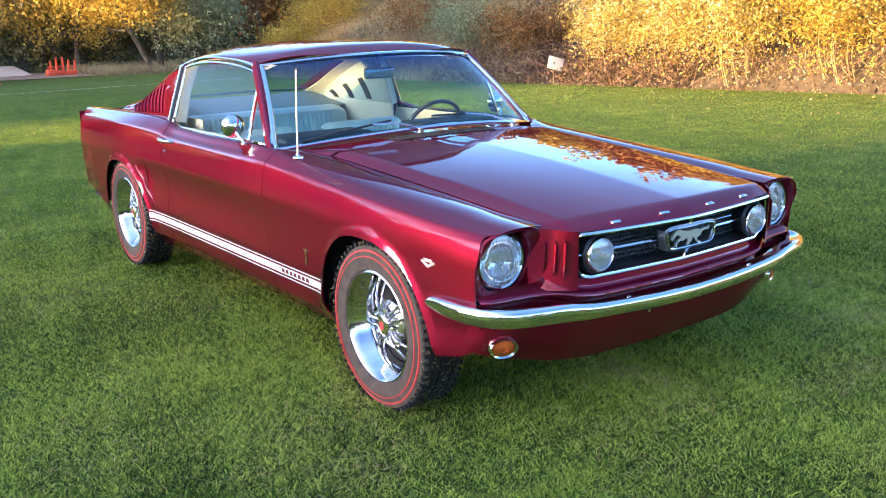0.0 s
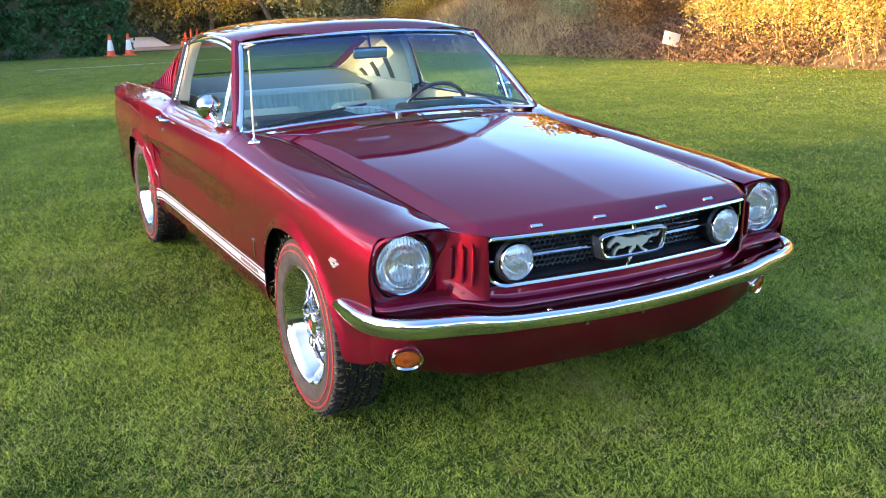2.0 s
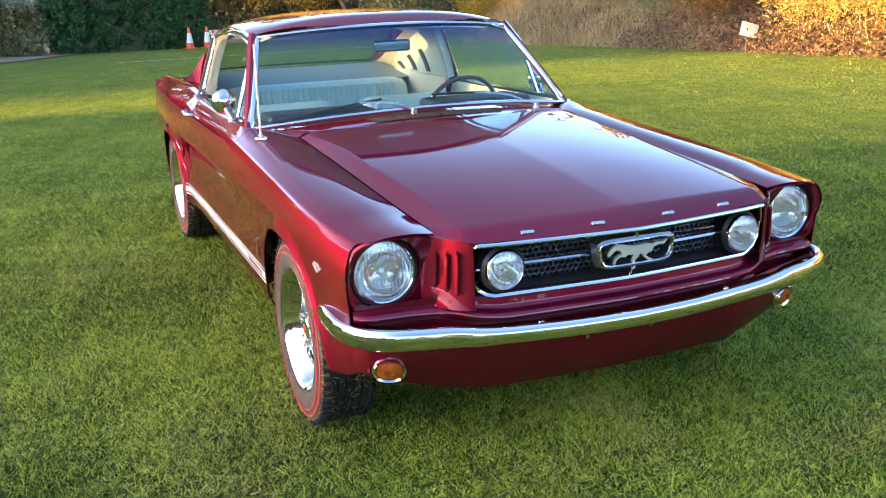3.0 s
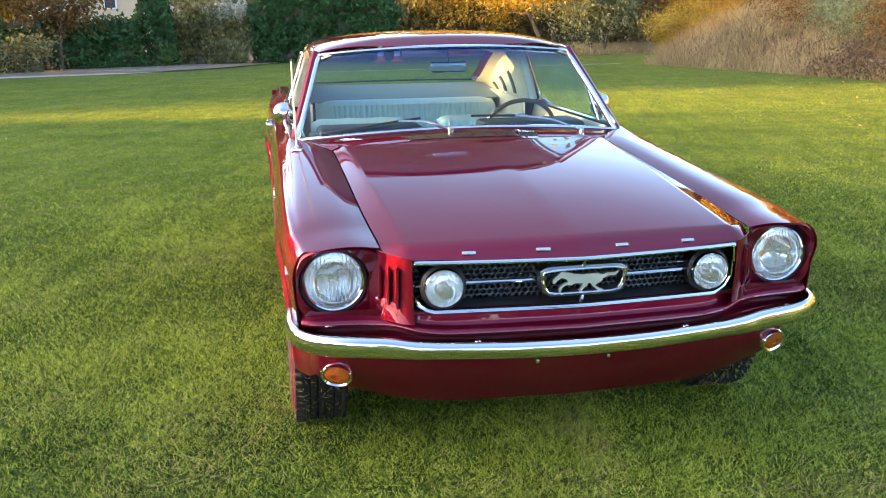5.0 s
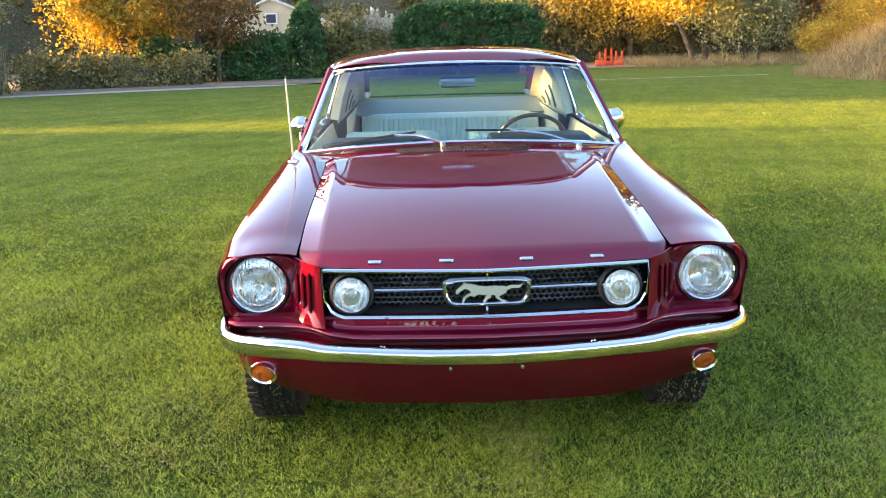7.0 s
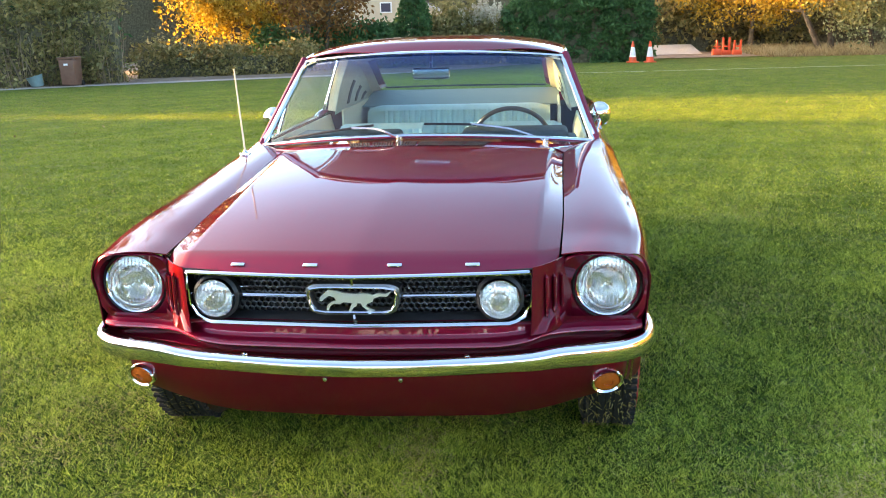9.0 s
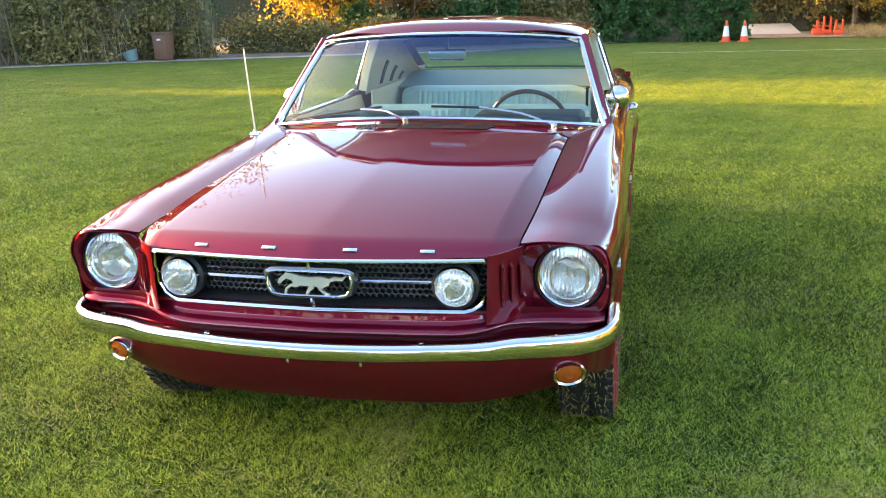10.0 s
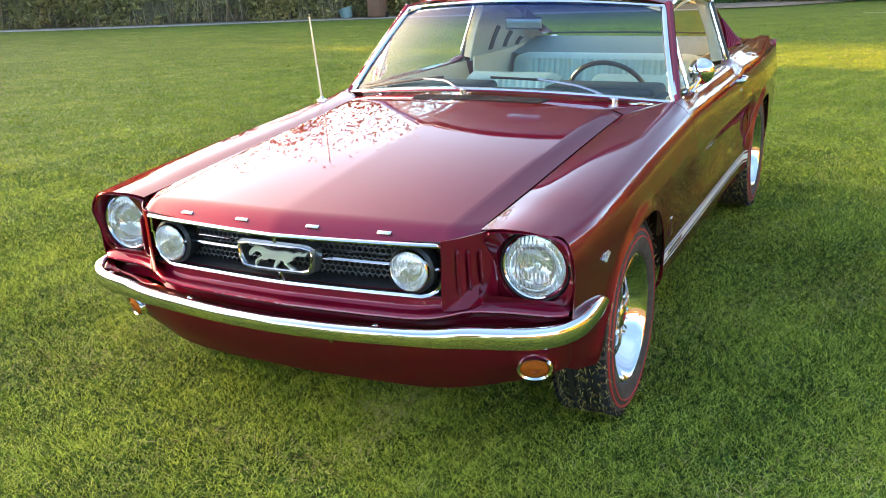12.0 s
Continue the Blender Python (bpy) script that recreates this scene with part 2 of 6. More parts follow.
def ribbed_lens(name, tint):
    m, n, l, b = material(name)
    n.remove(b)
    out = n["Material Output"]
    tr = n.new("ShaderNodeBsdfTransparent")
    tr.inputs["Color"].default_value = (*tint, 1)
    gl = n.new("ShaderNodeBsdfGlossy")
    gl.inputs["Roughness"].default_value = 0.03
    df = n.new("ShaderNodeBsdfDiffuse")
    df.inputs["Color"].default_value = (*[0.85 * c for c in tint], 1)
    tc = n.new("ShaderNodeTexCoord")
    wv = n.new("ShaderNodeTexWave")
    wv.bands_direction = "X"
    wv.inputs["Scale"].default_value = 28
    wv.inputs["Distortion"].default_value = 0.6
    bp = n.new("ShaderNodeBump")
    bp.inputs["Strength"].default_value, bp.inputs["Distance"].default_value = 0.5, 0.003
    l.new(tc.outputs["Object"], wv.inputs["Vector"])
    l.new(wv.outputs["Fac"], bp.inputs["Height"])
    l.new(bp.outputs["Normal"], gl.inputs["Normal"])
    m1, m2 = n.new("ShaderNodeMixShader"), n.new("ShaderNodeMixShader")
    m1.inputs[0].default_value, m2.inputs[0].default_value = 0.28, 0.26
    l.new(tr.outputs[0], m1.inputs[1])
    l.new(df.outputs[0], m1.inputs[2])
    l.new(m1.outputs[0], m2.inputs[1])
    l.new(gl.outputs[0], m2.inputs[2])
    l.new(m2.outputs[0], out.inputs["Surface"])
    return m


def leaf_material(name, colours, through_light=0.35, rough=0.6, single=0.70, warm=(1, 1, 1), patch=1.3, comb=0.0):
    """Leaves or blades: colour varies from piece to piece and in patches."""
    m, n, l, b = material(name)
    out = n["Material Output"]
    geo = n.new("ShaderNodeNewGeometry")
    tc = n.new("ShaderNodeTexCoord")
    nz = n.new("ShaderNodeTexNoise")
    nz.inputs["Scale"].default_value, nz.inputs["Detail"].default_value = 0.9, 6
    l.new(tc.outputs["Object"], nz.inputs["Vector"])
    mixf = n.new("ShaderNodeMath")
    mixf.operation = "MULTIPLY_ADD"
    mixf.inputs[1].default_value = single
    sub = n.new("ShaderNodeMath")
    sub.operation = "MULTIPLY_ADD"
    sub.inputs[1].default_value, sub.inputs[2].default_value = patch, 0.55 - patch / 2 - single / 2
    l.new(nz.outputs["Fac"], sub.inputs[0])
    l.new(geo.outputs["Random Per Island"], mixf.inputs[0])
    l.new(sub.outputs[0], mixf.inputs[2])
    if comb:
        turn, stretch, streak = n.new("ShaderNodeMapping"), n.new("ShaderNodeMapping"), n.new("ShaderNodeTexNoise")
        turn.inputs["Rotation"].default_value = (0, 0, radians(15))
        stretch.inputs["Scale"].default_value = (5.5, 0.5, 1)
        streak.inputs["Scale"].default_value, streak.inputs["Detail"].default_value = 1.0, 4
        lined = n.new("ShaderNodeMath")
        lined.operation = "MULTIPLY_ADD"
        lined.inputs[1].default_value = comb
        base = n.new("ShaderNodeMath")
        base.operation = "SUBTRACT"
        base.inputs[1].default_value = comb / 2
        l.new(tc.outputs["Object"], turn.inputs["Vector"])
        l.new(turn.outputs[0], stretch.inputs["Vector"])
        l.new(stretch.outputs[0], streak.inputs["Vector"])
        l.new(mixf.outputs[0], base.inputs[0])
        l.new(streak.outputs["Fac"], lined.inputs[0])
        l.new(base.outputs[0], lined.inputs[2])
        mixf = lined
    r = n.new("ShaderNodeValToRGB")
    while len(r.color_ramp.elements) < len(colours):
        r.color_ramp.elements.new(0.5)
    for i, c in enumerate(colours):
        r.color_ramp.elements[i].position = i / (len(colours) - 1)
        r.color_ramp.elements[i].color = (*c, 1)
    l.new(mixf.outputs[0], r.inputs["Fac"])
    l.new(r.outputs["Color"], b.inputs["Base Color"])
    b.inputs["Roughness"].default_value = rough
    b.inputs["Specular IOR Level"].default_value = 0.25
    tl = n.new("ShaderNodeBsdfTranslucent")
    tint = n.new("ShaderNodeMix")
    tint.data_type, tint.blend_type = "RGBA", "MULTIPLY"
    tint.inputs[0].default_value, tint.inputs[7].default_value = 1.0, (*warm, 1)
    l.new(r.outputs["Color"], tint.inputs[6])
    l.new(tint.outputs[2], tl.inputs["Color"])
    mx = n.new("ShaderNodeMixShader")
    mx.inputs[0].default_value = through_light
    l.new(b.outputs[0], mx.inputs[1])
    l.new(tl.outputs[0], mx.inputs[2])
    l.new(mx.outputs[0], out.inputs["Surface"])
    return m


def lawn_material():
    m, n, l, b = material("lawn")
    tc = n.new("ShaderNodeTexCoord")
    fine, mid, wide = (n.new("ShaderNodeTexNoise") for _ in range(3))
    for node, sc, dt in ((fine, 55, 6), (mid, 3.0, 5), (wide, 0.35, 4)):
        node.inputs["Scale"].default_value, node.inputs["Detail"].default_value = sc, dt
        l.new(tc.outputs["Object"], node.inputs["Vector"])
    r1 = n.new("ShaderNodeValToRGB")
    r1.color_ramp.elements[0].position, r1.color_ramp.elements[1].position = 0.32, 0.68
    r1.color_ramp.elements[0].color = (0.012, 0.025, 0.004, 1)
    r1.color_ramp.elements[1].color = (0.20, 0.28, 0.042, 1)
    l.new(fine.outputs["Fac"], r1.inputs["Fac"])
    mx = n.new("ShaderNodeMix")
    mx.data_type = "RGBA"
    mx.inputs[7].default_value = (0.27, 0.27, 0.06, 1)
    mr = n.new("ShaderNodeMapRange")
    mr.inputs["From Min"].default_value, mr.inputs["From Max"].default_value = 0.45, 0.75
    mr.inputs["To Max"].default_value = 0.6
    l.new(mid.outputs["Fac"], mr.inputs["Value"])
    l.new(mr.outputs["Result"], mx.inputs[0])
    l.new(r1.outputs["Color"], mx.inputs[6])
    mx2 = n.new("ShaderNodeMix")
    mx2.data_type, mx2.blend_type = "RGBA", "MULTIPLY"
    r3 = n.new("ShaderNodeValToRGB")
    r3.color_ramp.elements[0].color, r3.color_ramp.elements[1].color = (0.75, 0.8, 0.8, 1), (1.2, 1.12, 1.0, 1)
    l.new(wide.outputs["Fac"], r3.inputs["Fac"])
    mx2.inputs[0].default_value = 1.0
    l.new(mx.outputs[2], mx2.inputs[6])
    l.new(r3.outputs["Color"], mx2.inputs[7])
    l.new(mx2.outputs[2], b.inputs["Base Color"])
    b.inputs["Roughness"].default_value = 0.85
    b.inputs["Specular IOR Level"].default_value = 0.15
    bp = n.new("ShaderNodeBump")
    bp.inputs["Strength"].default_value, bp.inputs["Distance"].default_value = 0.9, 0.03
    l.new(fine.outputs["Fac"], bp.inputs["Height"])
    l.new(bp.outputs["Normal"], b.inputs["Normal"])
    return m


PAINT = car_paint()
CHROME = plain("chrome", (0.82, 0.82, 0.83), 0.07, 1.0)
SATIN = plain("satin metal", (0.55, 0.55, 0.56), 0.25, 1.0)
BLACK = plain("black trim", (0.012, 0.012, 0.013), 0.45, 0.0, 0.0, 0.3, 60)
UNDER = plain("underbody", (0.01, 0.009, 0.009), 0.9, 0.0, 0.0, 0.3, 12)
RUBBER = plain("dusty tyre wall", (0.060, 0.044, 0.034), 0.8, 0.0, 0.0, 0.35, 30, 0.3)
TREAD = plain("black tread rubber", (0.013, 0.012, 0.011), 0.85, 0.0, 0.0, 0.4, 45, 0.5)
REDLINE = plain("red tyre stripe", (0.45, 0.035, 0.03), 0.6, 0.0, 0.0, 0.15, 20)
WHITE = plain("white stripe", (0.78, 0.77, 0.74), 0.35, 0.0, 0.3)
ARGENT = plain("argent spokes", (0.40, 0.40, 0.41), 0.25, 0.95)
SHELF = plain("grey carpet", (0.17, 0.20, 0.185), 0.8, 0.0, 0.0, 0.1, 40, 0.2)
CREAM = plain("cream vinyl", (0.66, 0.56, 0.40), 0.5, 0.0, 0.0, 0.08, 25, 0.15)
PANEL = plain("greyish cream panel", (0.47, 0.47, 0.39), 0.55, 0.0, 0.0, 0.08, 25, 0.15)
SEAT = plain("pale vinyl", (0.50, 0.60, 0.58), 0.45, 0.0, 0.0, 0.08, 25, 0.15)
DASH = plain("dark dash pad", (0.02, 0.022, 0.026), 0.6, 0.0, 0.0, 0.2, 90, 0.3)
WOODRIM = plain("brown wheel rim", (0.07, 0.04, 0.03), 0.3, 0.0, 0.5, 0.3, 20)
GLASS = sheet_glass("side glass", (0.86, 0.92, 0.90), 0.22)
SCREEN = sheet_glass("tinted screen", (0.66, 0.88, 0.90), 0.9, (1.125, 1.222, (0.02, 0.06, 0.22)))
LENS = ribbed_lens("headlamp lens", (0.98, 0.97, 0.92))
BADGE = plain("badge metal", (0.80, 0.80, 0.80), 0.3, 0.5)
AMBER = plain("amber lens", (0.42, 0.085, 0.012), 0.2, 0.0, 0.6, 0.2, 60)
EMBLEM = plain("bright emblem metal", (0.20, 0.20, 0.205), 0.30, 0.85)
GOLD = plain("pale gilt metal", (0.68, 0.69, 0.62), 0.38, 0.6)
LAWN = lawn_material()

# ---------------------------------------------------------------- the ground
def gz(x, y):
    """Height of the field: level round the car, then falling a little towards the far hedge."""
    return -0.0145 * max(0.0, y - 4.0) if y < 60 else -0.812


def axis_steps(limit):
    near = lin(-16, 44, 61)
    far = [limit * (i / 8) ** 2 for i in range(1, 9)]
    return [-16 - f for f in far[::-1]] + near + [44 + f for f in far]


ground = part("ground", sheet(axis_steps(900), axis_steps(900), lambda x, y: (x, y, gz(x, y))), LAWN, None)
tagged(ground, "short green mown grass field with yellowish patches", "lawn", kind="structure")

# ---------------------------------------------------------------- the car
car = thing("car", "polished burgundy red classic fastback coupe parked on mown grass", "car")
FRONT_AXLE, REAR_AXLE, HUB_Z = 0.0, 2.743, 0.305

# lines of the body: width at fixed heights, top edge, lower edge
WIDTH = curve([(-0.66, 0.966), (-0.45, 0.984), (-0.1, 1.0), (0.9, 0.995), (2.0, 0.99), (2.7, 1.005), (3.2, 0.985), (3.65, 0.955)])
TOP_Z = curve([(-0.66, 0.742), (-0.55, 0.752), (-0.25, 0.779), (0.33, 0.823), (0.7, 0.850), (0.95, 0.866), (1.5, 0.868), (1.95, 0.874), (2.15, 0.898), (2.5, 0.905), (3.0, 0.898), (3.65, 0.884)])
IN_X = curve([(-0.66, 0.560), (-0.25, 0.577), (0.33, 0.585), (0.68, 0.594), (0.80, 0.640), (0.92, 0.732), (1.2, 0.728), (1.95, 0.716), (2.2, 0.690), (3.0, 0.670), (3.65, 0.665)])
SHOULDER = curve([(-0.66, 0.738), (-0.5, 0.750), (-0.3, 0.763), (0.5, 0.755), (0.95, 0.762), (1.9, 0.765), (2.3, 0.745), (3.65, 0.735)])


def arch_low(y):
    """Lower edge of the body side: sill, wheel arches and the ends."""
    base = 0.215
    if y < 0.1:
        base = 0.30 - 0.085 * smooth(-0.45, 0.1, y) + 0.046 * smooth(-0.40, -0.58, y)
    if y > 2.7:
        base = 0.23 + 0.16 * smooth(2.9, 3.65, y)
    z = base
    for c, half, top in ((0.012, 0.372, 0.640), (2.715, 0.395, 0.640)):
        q = abs(y - c) / half
        if q < 1:
            z = max(z, 0.215 + (top - 0.215) * (1 - q**2.5) ** (1 / 2.3))
    return z


def section(y):
    """The outline of half the body at y, from the sill up to the inner edge on top."""
    w, tz, ix, sx = WIDTH(y), TOP_Z(y), IN_X(y), SHOULDER(y)
    cove = 0.020 * smooth(0.35, 1.5, y)
    pts = []
    for z, x in ((0.20, 0.742), (0.245, 0.772), (0.275, 0.792), (0.32, 0.803), (0.385, 0.809), (0.43, 0.816), (0.52, 0.823), (0.61, 0.829), (0.675, 0.834), (0.715, 0.830)):
        d = 0.0
        if 0.43 < z < 0.675:
            d = cove * (1 - smooth(2.19 + (z - 0.43) * 0.95, 2.25 + (z - 0.43) * 0.95, y))
        pts.append((x * w - d, z))
    k = (tz - 0.715) / 0.135
    pts += [(0.823 * w, 0.715 + 0.047 * k), (0.810 * w, 0.715 + 0.092 * k), (0.791 * w, 0.715 + 0.108 * k)]
    pts += [(sx, tz - 0.005), (sx - 0.3 * (sx - ix), tz + 0.002), (sx - 0.65 * (sx - ix), tz + 0.003), (ix, tz - 0.004)]
    return pts


def nose_edge(x, z):
    """How far the front edge of the fender stands forward round the headlamp."""
    outer = smooth(0.74, 0.80, x)
    return 0.046 * smooth(0.60, 0.74, z) + outer * (0.006 * smooth(0.48, 0.60, z) - 0.040 * smooth(0.65, 0.77, z))


@functools.lru_cache(maxsize=None)
def section_line(y):
    return spline([(x, 0, z) for x, z in section(y)], 97)


def side_place(y, v):
    """A place on the body side; v from 0 at the lower edge to 1 at the inner top edge."""
    pts = section_line(round(y, 4))
    low = arch_low(y)
    i = 0
    while i < 60 and pts[i + 1].z < low:
        i += 1
    t = (low - pts[i].z) / max(1e-6, pts[i + 1].z - pts[i].z)
    start = i + min(1.0, max(0.0, t))
    s = start + (96 - start) * v
    j = min(int(s), 95)
    q = pts[j].lerp(pts[j + 1], s - j)
    flare = 0.0
    for c, half in ((0.012, 0.372), (2.715, 0.395)):
        r = math.hypot((y - c) / half, (q.z - 0.215) / 0.425)
        if q.z < 0.72 and r < 1.3:
            flare = max(flare, 0.016 * (1 - smooth(1.02, 1.13, r)) * smooth(0.235, 0.33, q.z))
    tuck = 0.045 * smooth(-0.34, -0.585, y) * smooth(0.50, 0.41, q.z)
    lean = nose_edge(q.x, q.z) * smooth(-0.42, -0.585, y)
    tuck += 0.016 * smooth(0.65, 0.76, q.z) * smooth(0.70, 0.79, q.x) * smooth(-0.38, -0.585, y)
    back = 0.032 * smooth(0.50, 0.42, q.z) * smooth(-0.45, -0.585, y)
    return q.x + flare - tuck, y - lean + back, q.z


def stations(a, b):
    """Steps along the body, close together at the ends of the wheel arches."""
    ys = {round(v, 4) for v in lin(a, b, max(8, int((b - a) / 0.03)))}
    for c, half in ((0.012, 0.372), (2.715, 0.395)):
        for q in (0.2, 0.4, 0.55, 0.68, 0.78, 0.85, 0.9, 0.94, 0.965, 0.98, 0.99, 0.996, 1.0, 1.004, 1.02):
            for s in (-1, 1):
                if a < c + s * half * q < b:
                    ys.add(round(c + s * half * q, 4))
    return sorted(ys)


VS = [i / 40 for i in range(41)]
for s in (-1, 1):
    for name, a, b in (("front_fender", -0.585, 0.8385), ("door", 0.8425, 2.063), ("quarter_panel", 2.067, 3.62)):
        part(name, mirror(sheet(stations(a, b), VS, side_place), s), PAINT, car, solid=0.003)

# wheel housings and the dark inside of the body
for g in (block(-0.55, 0.55, -0.54, 0.84, 0.30, 0.70), block(-0.60, 0.60, 2.40, 3.55, 0.28, 0.60), block(-0.70, 0.70, 0.46, 2.28, 0.20, 0.24),
                         block(-0.74, 0.74, 0.42, 0.50, 0.21, 0.80), block(-0.76, 0.76, 3.13, 3.55, 0.32, 0.80), block(-0.74, 0.74, -0.48, -0.40, 0.34, 0.66)):
    part("inner_panel", g, UNDER, car, "dark underbody panel", soft=False)

# hood
FRONT_LIP = curve([(0, -0.762), (0.1, -0.756), (0.3, -0.737), (0.49, -0.708), (0.53, -0.685), (0.565, -0.635)])
HOOD_C = curve([(-0.77, 0.757), (-0.7, 0.766), (-0.5, 0.789), (-0.25, 0.815), (0.0, 0.838), (0.3, 0.862), (0.58, 0.882)])
SEAM_Z = curve([(-0.77, 0.735), (-0.66, 0.740), (-0.55, 0.750), (-0.25, 0.777), (0.33, 0.820), (0.70, 0.846)])
CREASE_X = curve([(-0.77, 0.487), (-0.2, 0.510), (0.36, 0.535), (0.7, 0.555)])
HOOD_BACK = curve([(0, 0.560), (0.3, 0.572), (0.5, 0.615), (0.6, 0.665)])


def hood_z(x, y):
    a = abs(x)
    sx, cx = IN_X(y) - 0.003, CREASE_X(y)
    zc, zs = HOOD_C(y), SEAM_Z(y)
    zk = zc - 0.017
    if a < cx:
        q = a / cx
        z = zc - 0.009 * q - 0.008 * q**3.0
    else:
        q = (a - cx) / max(0.01, sx - cx)
        z = zk + (zs - zk) * (q * (1.25 - 0.25 * q))
    return z


def hood_place(u, v):
    back = HOOD_BACK(abs(u))
    lip = FRONT_LIP(abs(u))
    y = lip + (back - lip) * v
    x = u * (IN_X(y) - 0.0045) / 0.565
    d = (y - lip) / 0.075
    drop = 0.040 * (1 - min(1, d)) ** 2.2 if d < 1 else 0.0
    return x, y, hood_z(x, y) - drop * (1 - 0.55 * smooth(0.47, 0.565, abs(u)))


us = sorted(set(lin(-0.565, 0.565, 61)) | {0.49, -0.49, 0.505, -0.505, 0.475, -0.475})
vs = [i / 10 * 0.06 for i in range(10)] + lin(0.06, 1, 40)
part("hood", sheet(us, vs, hood_place), PAINT, car, solid=0.003)

# cowl between hood and windscreen, with its louvres
SCREEN_LOW = lambda x: (x, 0.745 + 0.175 * (abs(x) / 0.73) ** 2.2, 0.905 - 0.055 * (abs(x) / 0.73) ** 2.0)
SCREEN_TOP = lambda x: (x, 1.112 + 0.155 * (abs(x) / 0.60) ** 2.2, 1.229 - 0.035 * (abs(x) / 0.60) ** 2.2)


def cowl_place(u, v):
    hx = u * 0.592
    hy = HOOD_BACK(abs(u * 0.565)) + 0.006
    front = Vector((hx, hy, hood_z(hx * 0.985, hy - 0.006) - 0.001))
    back = Vector(SCREEN_LOW(u * 0.735))
    return front.lerp(back + Vector((0, 0.02, -0.012)), v)


part("cowl", sheet(lin(-1, 1, 41), lin(0, 1, 8), cowl_place), PAINT, car, solid=0.003)
for i in range(6):
    for j in range(8):
        u = -0.314 + i * 0.1075 + j * 0.0125
        a, b = Vector(cowl_place(u / 0.735, 0.22)), Vector(cowl_place(u / 0.735, 0.66))
        up = Vector((0, 0, 0.0020))
        part("cowl_slot", tube([a + up, b + up], 0.0040, 6, flat=0.45), UNDER, car)

# windscreen
def screen_place(u, v):
    a, b = Vector(SCREEN_LOW(u * 0.722)), Vector(SCREEN_TOP(u * 0.592))
    p = a.lerp(b, v)
    p.y -= 0.020 * math.sin(math.pi * v)
    return p


screen = part("windscreen", sheet(lin(-1, 1, 41), lin(0, 1, 21), screen_place), SCREEN, car, "tinted windscreen with a blue shade band")
screen.visible_shadow = False
edge = [screen_place(u, 0) for u in lin(-1, 1, 41)] + [screen_place(1, v) for v in lin(0.05, 1, 16)] + [screen_place(u, 1) for u in lin(1, -1, 41)[1:]] + [screen_place(-1, v) for v in lin(1, 0.05, 16)[1:]]
part("windscreen_trim", tube([p + Vector((0, -0.004, 0.003)) for p in edge], 0.0125, 8, closed=True, flat=0.75), CHROME, car, "bright windscreen moulding")

# roof, sails, rear window and deck
ROOF_C = curve([(1.08, 1.208), (1.116, 1.232), (1.15, 1.2495), (1.20, 1.268), (1.27, 1.281), (1.36, 1.2875), (1.45, 1.2900), (1.6, 1.2925), (1.8, 1.293), (2.1, 1.276), (2.4, 1.228), (2.7, 1.140), (3.0, 1.022), (3.2, 0.948), (3.35, 0.912), (3.65, 0.888)])
EDGE_X = curve([(1.1, 0.612), (1.5, 0.607), (1.9, 0.604), (2.4, 0.612), (2.9, 0.640), (3.2, 0.660), (3.65, 0.665)])
EDGE_Z = curve([(1.1, 1.16), (1.28, 1.203), (1.5, 1.226), (1.75, 1.233), (1.95, 1.222), (2.2, 1.178), (2.4, 1.120), (2.6, 1.045), (2.89, 0.938), (3.1, 0.905), (3.65, 0.884)])


def roof_place(x, y, inset=0.0):
    xe = EDGE_X(y)
    q = min(1.0, abs(x) / xe)
    p = 2.6 if y < 2.9 else 2.6 + 2 * (y - 2.9)
    return x, y, EDGE_Z(y) + (ROOF_C(y) - EDGE_Z(y)) * (1 - q**p) ** (0.75) - inset


GLASS_C = curve([(2.30, 1.246), (2.4, 1.224), (2.7, 1.105), (2.9, 1.005), (3.02, 0.943), (3.1, 0.902), (3.35, 0.876), (3.65, 0.860)])


def glass_place(x, y, inset=0.0):
    """The rear window and deck, which lie flatter than the sails beside them."""
    return x, y, GLASS_C(y) - 0.030 * (abs(x) / 0.66) ** 2 * smooth(3.3, 2.5, y) - inset


XQ = [math.sin(math.pi / 2 * t) for t in lin(-1, 1, 41)]


def roof_front(q):
    return SCREEN_TOP(abs(q) * 0.60)[1] + 0.004


part("roof", sheet(XQ, lin(0, 1, 40), lambda q, v: roof_place(q * EDGE_X(roof_front(q) + (2.36 - roof_front(q)) * v), roof_front(q) + (2.36 - roof_front(q)) * v)), PAINT, car, solid=0.003)
for s in (-1, 1):
    part("sail_panel", mirror(sheet(lin(0, 1, 9), lin(2.36, 3.10, 26), lambda q, y: roof_place(EDGE_X(y) * (0.80 + 0.20 * math.sin(math.pi / 2 * q)), y)), s), PAINT, car, solid=0.003)
part("deck", sheet(XQ, lin(3.04, 3.62, 18), lambda q, y: glass_place(q * EDGE_X(y), y, 0.004 if y < 3.05 else 0)), PAINT, car, solid=0.003)
rear_glass = part("rear_window", sheet(lin(-1, 1, 31), lin(2.36, 3.05, 20), lambda q, y: glass_place(q * 0.81 * EDGE_X(y), y, 0.006)), GLASS, car)
rear_glass.visible_shadow = False
part("rear_window_seal", tube([glass_place(q * 0.80 * EDGE_X(3.01), 3.01, -0.005) for q in lin(-1, 1, 31)], 0.006, 6), BLACK, car)
part("tail_panel", sheet(lin(-0.78, 0.78, 15), lin(0.40, 0.862, 8), lambda x, z: (x, 3.62 + 0.03 * (z - 0.4) / 0.48, z)), PAINT, car, solid=0.003)

# rear pillars with their louvred vents, and the side windows
BELT_X = curve([(0.9, 0.735), (2.0, 0.716), (2.2, 0.692), (3.1, 0.668)])


